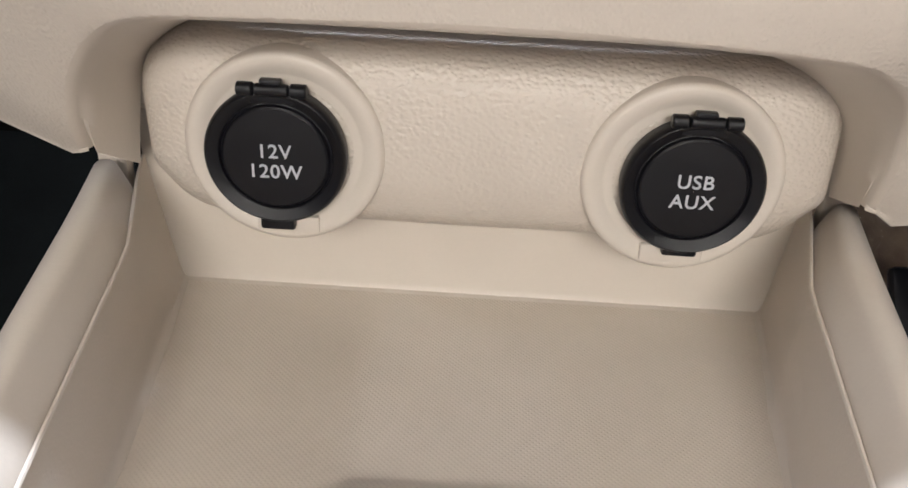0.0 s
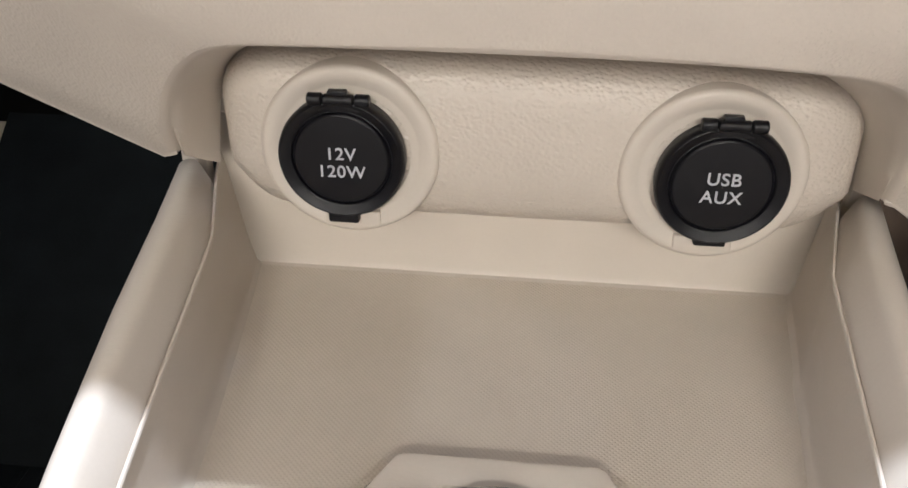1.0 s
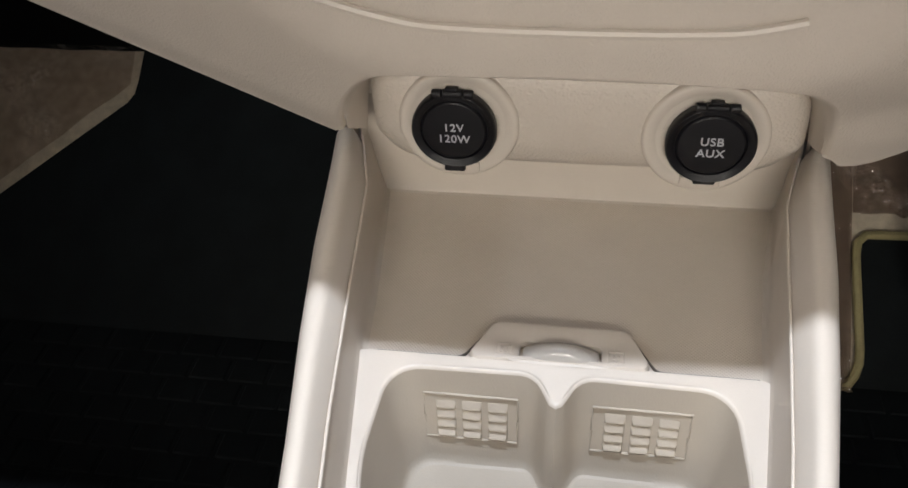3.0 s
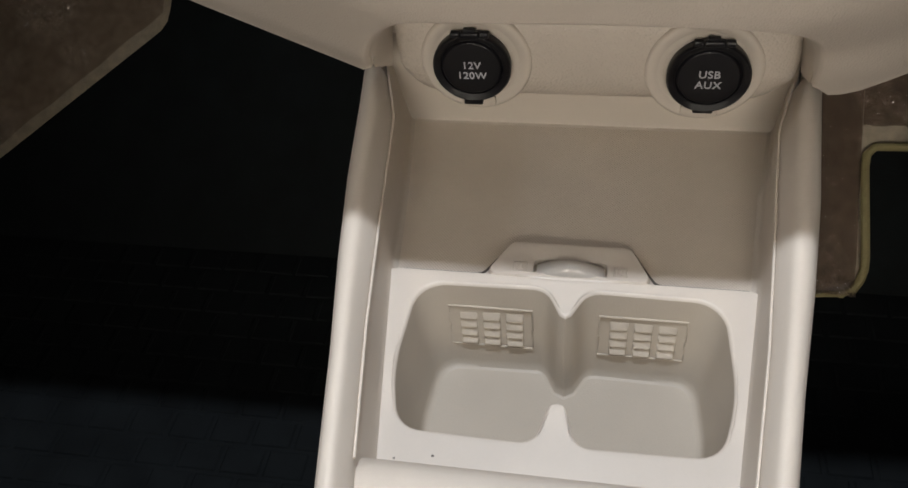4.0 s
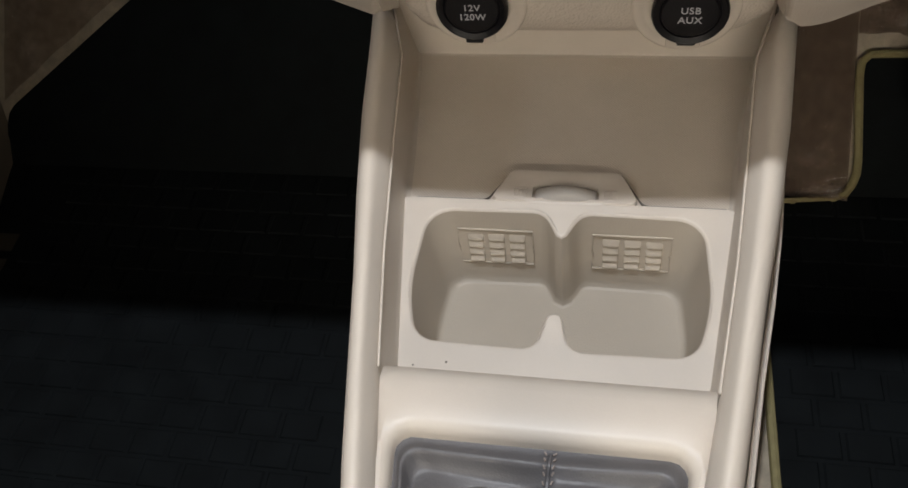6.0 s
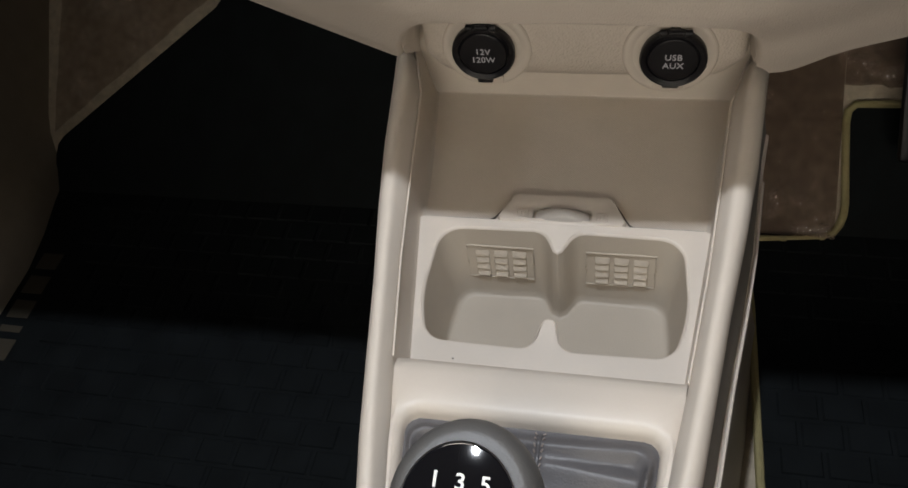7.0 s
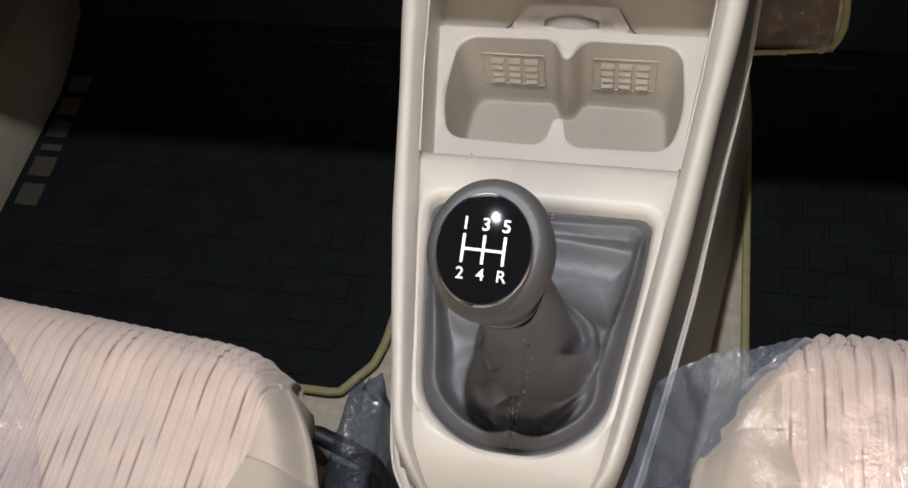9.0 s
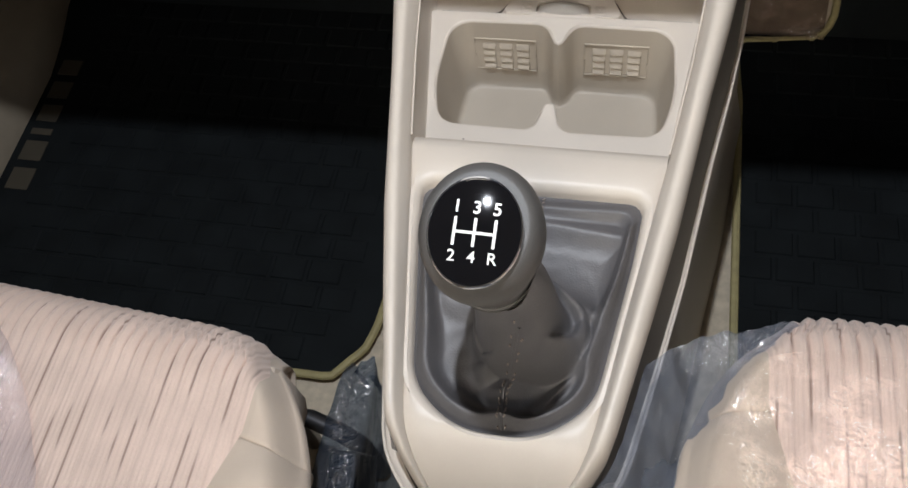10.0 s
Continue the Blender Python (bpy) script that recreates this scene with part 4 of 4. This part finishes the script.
P_MAT = [(-0.600, -0.127, 0.03), (-0.700, -0.125, 0.03), (-0.700, 0.33, 0.02), (-0.705, 0.398, 0.02), (-0.478, 0.5385, 0.02), (-0.474, 0.595, 0.01), (-0.165, 0.595, 0.02), (-0.165, 0.0, 0.05), (-0.1705, -0.066, 0.03), (-0.1775, -0.0925, 0.02), (-0.1935, -0.1100, 0.02), (-0.2040, -0.1255, 0.012)]
D_MAT = [(0.660, -0.13, 0.03), (0.1745, -0.13, 0.02), (0.1725, 0.25, 0.1), (0.166, 0.336, 0.012), (0.2735, 0.3485, 0.028), (0.266, 0.458, 0.012), (0.50, 0.462, 0.012), (0.660, 0.44, 0.02)]
pmat, psheet = floor_mat("passenger_mat", P_MAT, lambda p: p.x > -0.45 and p.y < 0.5, "black rubber floor mat with straw-coloured binding")
_, dsheet = floor_mat("driver_mat", D_MAT, lambda p: p.x < 0.63, "black rubber driver's mat cut out round the tunnel")


def mat_blocks(x0, x1, y0, y1, parent, ok):
    """Moulded blocks in broken courses, joined."""
    bm = bmesh.new()
    random.seed(5)
    w, d, g = 0.040, 0.029, 0.0035
    j = 0
    y = y0
    while y < y1:
        x = x0 - (w / 2 if j % 2 else 0)
        while x < x1:
            if ok(x, y) and ok(x + w, y + d):
                h = 0.0016 + random.uniform(-0.0003, 0.0003)
                lo = [Vector((x + a, y + b, floor_z(y + b) + 0.0)) for a, b in ((g / 2, g / 2), (w - g / 2, g / 2), (w - g / 2, d - g / 2), (g / 2, d - g / 2))]
                c = sum(lo, Vector()) / 4
                hi = [p.lerp(c, 0.09) + Vector((0, 0, h)) for p in lo]
                a, b = [bm.verts.new(p) for p in lo], [bm.verts.new(p) for p in hi]
                bm.faces.new(b)
                for k in range(4):
                    bm.faces.new((a[k], a[(k + 1) % 4], b[(k + 1) % 4], b[k]))
            x += w
        y += d
        j += 1
    ob = part("block_pattern", bm, RUBBER, parent, sharp=20)
    tagged(ob, kind="stuff")


mat_blocks(-0.60, -0.20, -0.115, 0.33, psheet, lambda x, y: x < -0.19 - max(0, -0.04 - y) * 0.6)
mat_blocks(0.19, 0.64, -0.115, 0.325, dsheet, lambda x, y: True)

# woven word on the mat's edge, as plain bars
for k, (ln, wd) in enumerate(((0.024, 0.028), (0.026, 0.028), (0.025, 0.028), (0.009, 0.028), (0.028, 0.030), (0.030, 0.030))):
    y = 0.232 - (0, 0.036, 0.072, 0.100, 0.128, 0.168)[k]
    part("lettering_bar", box((-0.646 + 0.0012 * k - wd / 2, y - ln / 2, 0.0), (-0.646 + 0.0012 * k + wd / 2, y + ln / 2, 0.0012), 0.0004, segments=1), LETTER, pmat, "sand-coloured bar of a woven mark" if k == 0 else "")

# clear sheet on the driver's carpet
bm = sheet(span(0.165, 0.262, 60), span(0.34, 0.56, 90), lambda x, y: floor_z(y) + 0.003 + 0.011 * (0.55 - abs(noise.noise(Vector((x * 34 + y * 10, y * 11, 3))))) ** 2 + 0.0045 * (0.5 - abs(noise.noise(Vector((x * 80 - y * 30, y * 30, 5))))) , 0.0004)
tagged(part("carpet_film", bm, FILM), "crumpled clear polythene over the tunnel carpet", "plastic sheet")
bm = sheet(span(0.2625, 0.50, 90), span(0.470, 0.575, 40), lambda x, y: floor_z(y) + 0.003 + 0.011 * (0.55 - abs(noise.noise(Vector((x * 34 + y * 10, y * 11, 3))))) ** 2 + 0.0045 * (0.5 - abs(noise.noise(Vector((x * 80 - y * 30, y * 30, 5))))), 0.0004)
tagged(part("carpet_film", bm, FILM), "clear polythene over the carpet ahead of the driver's mat", "plastic sheet")
rows = []
for u in span(0, 1, 26):
    x = -0.705 + 0.222 * u
    y0 = 0.405 + 0.140 * u
    rows.append([Vector((x, y, floor_z(y) + 0.005 + 0.006 * abs(noise.noise(Vector((x * 18, y * 14, 8)))))) for y in span(y0, 0.578, 22)])
tagged(part("carpet_film", loft(rows, False), FILM), "clear polythene over the corner of the footwell", "plastic sheet")

# accelerator
pedal = thing("accelerator_pedal", (0.32, 0.44, 0.10), label="black accelerator pedal hanging over the driver's mat", category="pedal")
m = Euler((radians(-38), 0, radians(4))).to_matrix().to_4x4()
part("pad", box((0.300, 0.400, 0.085), (0.352, 0.412, 0.215), 0.005, m), BLACK, pedal)
part("arm", tube([(0.325, 0.42, 0.20), (0.318, 0.44, 0.28), (0.312, 0.50, 0.36), (0.310, 0.56, 0.42)], 0.008, 10), BLACK, pedal)

# ---- seats ----


def seat_cushion(name, s, y_mid, skew, label):
    """A front seat's cushion on the side s: pleated middle, plain corner panels, raised bolsters."""
    t = thing(name, (s * 0.37, y_mid - 0.25, 0.10), label=label, category="seat", group="front seats")
    WIDE = 0.738
    edge = lambda d: 0.097 + 0.056 * math.exp(-max(0.0, d) / 0.047)
    seam = lambda d: max(edge(d) + 0.006, 0.149 + 0.27 * max(0.0, d - 0.058))

    def surf(X, d, drop=0.0):
        """X across from the cabin's middle, d back from the nose."""
        near = min(X, WIDE - X)
        back = 0.006 * (max(0.0, 0.20 - near) / 0.04) ** 2 * (1 - smoothstep(0.0, 0.10, d))
        y = y_mid - skew * (0.37 - X) - min(back, 0.009) - d
        k = 1 - smoothstep(0.0, 0.024, near - edge(d))
        pad = 0.008 * smoothstep(0.060, 0.085, d) * (1 - smoothstep(-0.022, 0.0, near - seam(d)))
        rise = 0.014 * smoothstep(0.05, 0.30, d) * (1 - smoothstep(0.0, 0.06, near - seam(d)))
        z = 0.300 - 0.010 * smoothstep(0.1, 0.45, d) + pad + rise - 0.024 * k * k - drop
        return Vector((s * X, y, z))

    nose = [(0.060, 0.105), (0.020, 0.090), (0.003, 0.062)] + [(0.029 - 0.038 * math.sin(radians(a)), 0.038 * (1 - math.cos(radians(a)))) for a in (100, 85, 70, 55, 40, 27, 14, 5)]
    top = [(0.029 + 0.47 * (k / 44) ** 1.3, 0.0) for k in range(45)]

    rows = []
    for d, drop in nose + top:
        row = []
        for X in span(seam(d if drop < 0.05 else 0.0), WIDE - seam(d if drop < 0.05 else 0.0), 700):
            p = surf(X, d, drop)
            jit = 0.0003 * noise.noise(Vector((X * 9, d * 16, s))) + 0.0002 * noise.noise(Vector((X * 40, d * 30, s)))
            f = abs(math.sin(math.pi * (X + jit) / 0.0090)) ** 0.75
            amt = 0.85 + 0.35 * noise.noise(Vector((X * 26, d * 10, 4 + s)))
            h = smoothstep(0.0, 0.010, min(X, WIDE - X) - seam(d)) * (0.0064 * math.exp(-(max(0.0, d - 0.010) / 0.026) ** 2) + 0.0004) * (f - 0.72) * amt
            tilt = min(1.0, drop / 0.038)
            p += Vector((0, h * tilt, h * (1 - 0.6 * tilt)))
            near = min(X, WIDE - X) - seam(d)
            p.z -= 0.0022 * math.exp(-(near / 0.004) ** 2)
            row.append(p)
        rows.append(row)
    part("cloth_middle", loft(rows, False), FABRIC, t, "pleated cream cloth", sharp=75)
    for flip in (False, True):
        for name_, lines, label_ in (("corner_panel", nose + [q for q in top if q[0] < 0.0600] + [(0.0605, 0.0), (0.0615, 0.0015), (0.0622, 0.005)], "plain beige cloth corner"), ("bolster", [(0.0606, 0.006), (0.0610, 0.0022), (0.0622, 0.0004)] + [q for q in top if q[0] > 0.0630], "plain beige raised bolster")):
            rows = []
            for d, drop in lines:
                row = []
                hang = drop > 0.05
                for X in span(edge(0.0 if hang else d), seam(0.0 if hang else d), 22):
                    p = surf(WIDE - X if flip else X, d, drop)
                    p.z -= 0.0022 * math.exp(-((X - seam(d)) / 0.003) ** 2) * (not hang)
                    row.append(p)
                out = s if flip else -s
                first = row[0]
                q = 1.0 - 0.85 * smoothstep(0.0, 0.036, drop)
                row = [Vector((first.x + out * dx * q, first.y, max(0.09, first.z - dz * q))) for dx, dz in ((-0.090, 0.110), (-0.060, 0.105), (-0.030, 0.080), (-0.012, 0.050), (-0.003, 0.024), (0.001, 0.008))] + row
                rows.append(row)
            part(name_, loft(rows, False), PLAINCLOTH, t, label_, sharp=75)
    x0, x1 = sorted((s * 0.146, s * 0.575))
    part("seat_base", box((x0, y_mid - 0.45, 0.19), (x1, y_mid - 0.020, 0.276), 0.014), PLAINCLOTH, t)
    for flip in (False, True):
        p = surf(WIDE - 0.180 if flip else 0.180, 0.040, 0.0)
        pad = bmesh.new()
        bmesh.ops.create_uvsphere(pad, u_segments=20, v_segments=12, radius=0.034)
        for v in pad.verts:
            v.co = Vector((v.co.x * 0.8, v.co.y * 0.9, v.co.z)) + p - Vector((0, 0, 0.041))
        part("corner_pad", pad, PLAINCLOTH, t)
    return t, surf, edge


_, psurf, _ = seat_cushion("car_seat", -1, -0.1845, 0.068, "cream pleated cloth seat cushion of the passenger seat")
dseat, dsurf, dedge = seat_cushion("car_seat", 1, -0.1400, 0.004, "cream pleated cloth driver's seat cushion under polythene")


# added black panel that darkens the shaded gap beside the driver's seat
part("gap_shade_panel", box((0.118, -0.60, 0.05), (0.130, -0.20, 0.235), 0.005), BLACK, dseat, "added black panel for the shade beside the seat")


def crease(x, y, z):
    return 0.007 * abs(noise.noise(Vector((x * 38 + y * 9, y * 30, z)))) + 0.0020 * noise.noise(Vector((x * 110, y * 90, z)))


rows = []
for d in span(0.026, 0.49, 60):
    rows.append([dsurf(X, d) + Vector((0, 0, 0.003 + crease(X, d, 2))) for X in span(dedge(d) + 0.012, 0.62, 70)])
tagged(part("seat_film", loft(rows, False), COVER, sharp=80), "clear polythene cover on the driver's seat", "plastic sheet")
rows = []
for d in span(0.025, 0.49, 60):
    e = 0.236 + 0.15 * math.exp(-d / 0.065) + 0.004 * noise.noise(Vector((d * 40, 0, 0)))
    rows.append([psurf(X, d) + Vector((0, 0, 0.003 + 0.005 * math.exp(-(X - e) / 0.005) + crease(X, d, 5))) for X in [e + 0.0012 * k for k in range(12)] + span(e + 0.018, 0.60, 60)])
tagged(part("seat_film", loft(rows, False), MILKFILM, sharp=80), "milky clear polythene cover lying on the passenger seat", "plastic sheet")


def belt_buckle(x, y, half_x, half_y, top, label):
    """A belt buckle on its stalk, wrapped in a loose polythene bag."""
    t = thing("seat_belt_buckle", (x, y, 0.0), label=label, category="belt buckle", group="belt buckles")
    m = Euler((radians(12), 0, radians(6))).to_matrix().to_4x4()
    part("buckle", box((x - 0.011, y - 0.028, top - 0.085), (x + 0.011, y + 0.028, top - 0.020), 0.005, m), BLACK, t)
    part("stalk", box((x - 0.004, y - 0.012, -0.010), (x + 0.004, y + 0.012, top - 0.06), 0.0015), STEEL, t)
    rows = []
    for z in span(0.045, top, 26):
        ring = []
        for k in range(60):
            a = 2 * math.pi * k / 60
            ca, sa = math.cos(a), math.sin(a)
            r = 1.0 + 0.16 * noise.noise(Vector((ca * 2.6, sa * 2.6, z * 30 + x * 40))) + 0.06 * noise.noise(Vector((ca * 8, sa * 8, z * 60)))
            sq = (abs(ca) ** 4 + abs(sa) ** 4) ** -0.25
            ring.append(Vector((x + half_x * r * sq * ca, y + half_y * r * sq * sa, z + 0.005 * noise.noise(Vector((ca * 2, sa * 2, 7))))))
        rows.append(ring)
    part("polythene_bag", loft(rows + [[p.lerp(Vector((x, y, top)), 0.5) + Vector((0, 0, 0.004)) for p in rows[-1]]], True, False, True), BAGFILM, t, "dark crumpled polythene bag", sharp=80)
    return t


belt_buckle(-0.1110, -0.262, 0.0140, 0.080, 0.222, "black belt buckle in a dark polythene bag beside the seat")
belt_buckle(0.101, -0.262, 0.013, 0.040, 0.225, "black belt buckle bagged in polythene by the driver's seat")
bracket = part("seat_bracket", tube([(-0.205, -0.190, 0.0), (-0.195, -0.191, 0.085), (-0.180, -0.195, 0.100), (-0.150, -0.203, 0.098), (-0.136, -0.206, 0.08), (-0.134, -0.207, 0.0)], 0.008, 10), STEEL)
tagged(bracket, "dark steel seat bracket standing on the carpet", "bracket")
rows = []
for v in span(0, 1, 60):
    row = []
    for u in span(0, 1, 40):
        y = -0.187 + 0.041 * (1 - (1 - u) ** 1.7) - 0.29 * v
        xl, xr = XC + side_offset(y) + 0.0032, dedge(-0.1400 - y) + 0.022
        x = xl + (xr - xl) * u
        z = 0.299 - 0.016 * u - 0.022 * math.sin(math.pi * u) * (0.35 + v) + 0.026 * (0.3 - abs(noise.noise(Vector((x * 34 + y * 14, y * 24, 3))))) + 0.010 * (0.3 - abs(noise.noise(Vector((x * 90, y * 70 + x * 40, 6)))))
        row.append(Vector((x, y, z)))
    rows.append(row)
tagged(part("loose_film", loft(rows, False), BLUEFILM, sharp=80), "loose crumpled bluish polythene between seat and console", "plastic sheet")

# roof lamp
x, y, z = -0.02, -0.170, 1.18
lamp = thing("roof_lamp", (x, y, z), label="small roof lamp in a beige housing", category="lamp")
bm = bmesh.new()
for lo, hi in (((-0.075, -0.06), (-0.055, 0.03)), ((0.055, -0.06), (0.075, 0.03)), ((-0.055, -0.06), (0.055, -0.052)), ((-0.055, 0.022), (0.055, 0.03))):
    box((x + lo[0], y + lo[1], z - 0.012), (x + hi[0], y + hi[1], z), bm=bm)
part("housing", bm, PLASTIC, lamp)
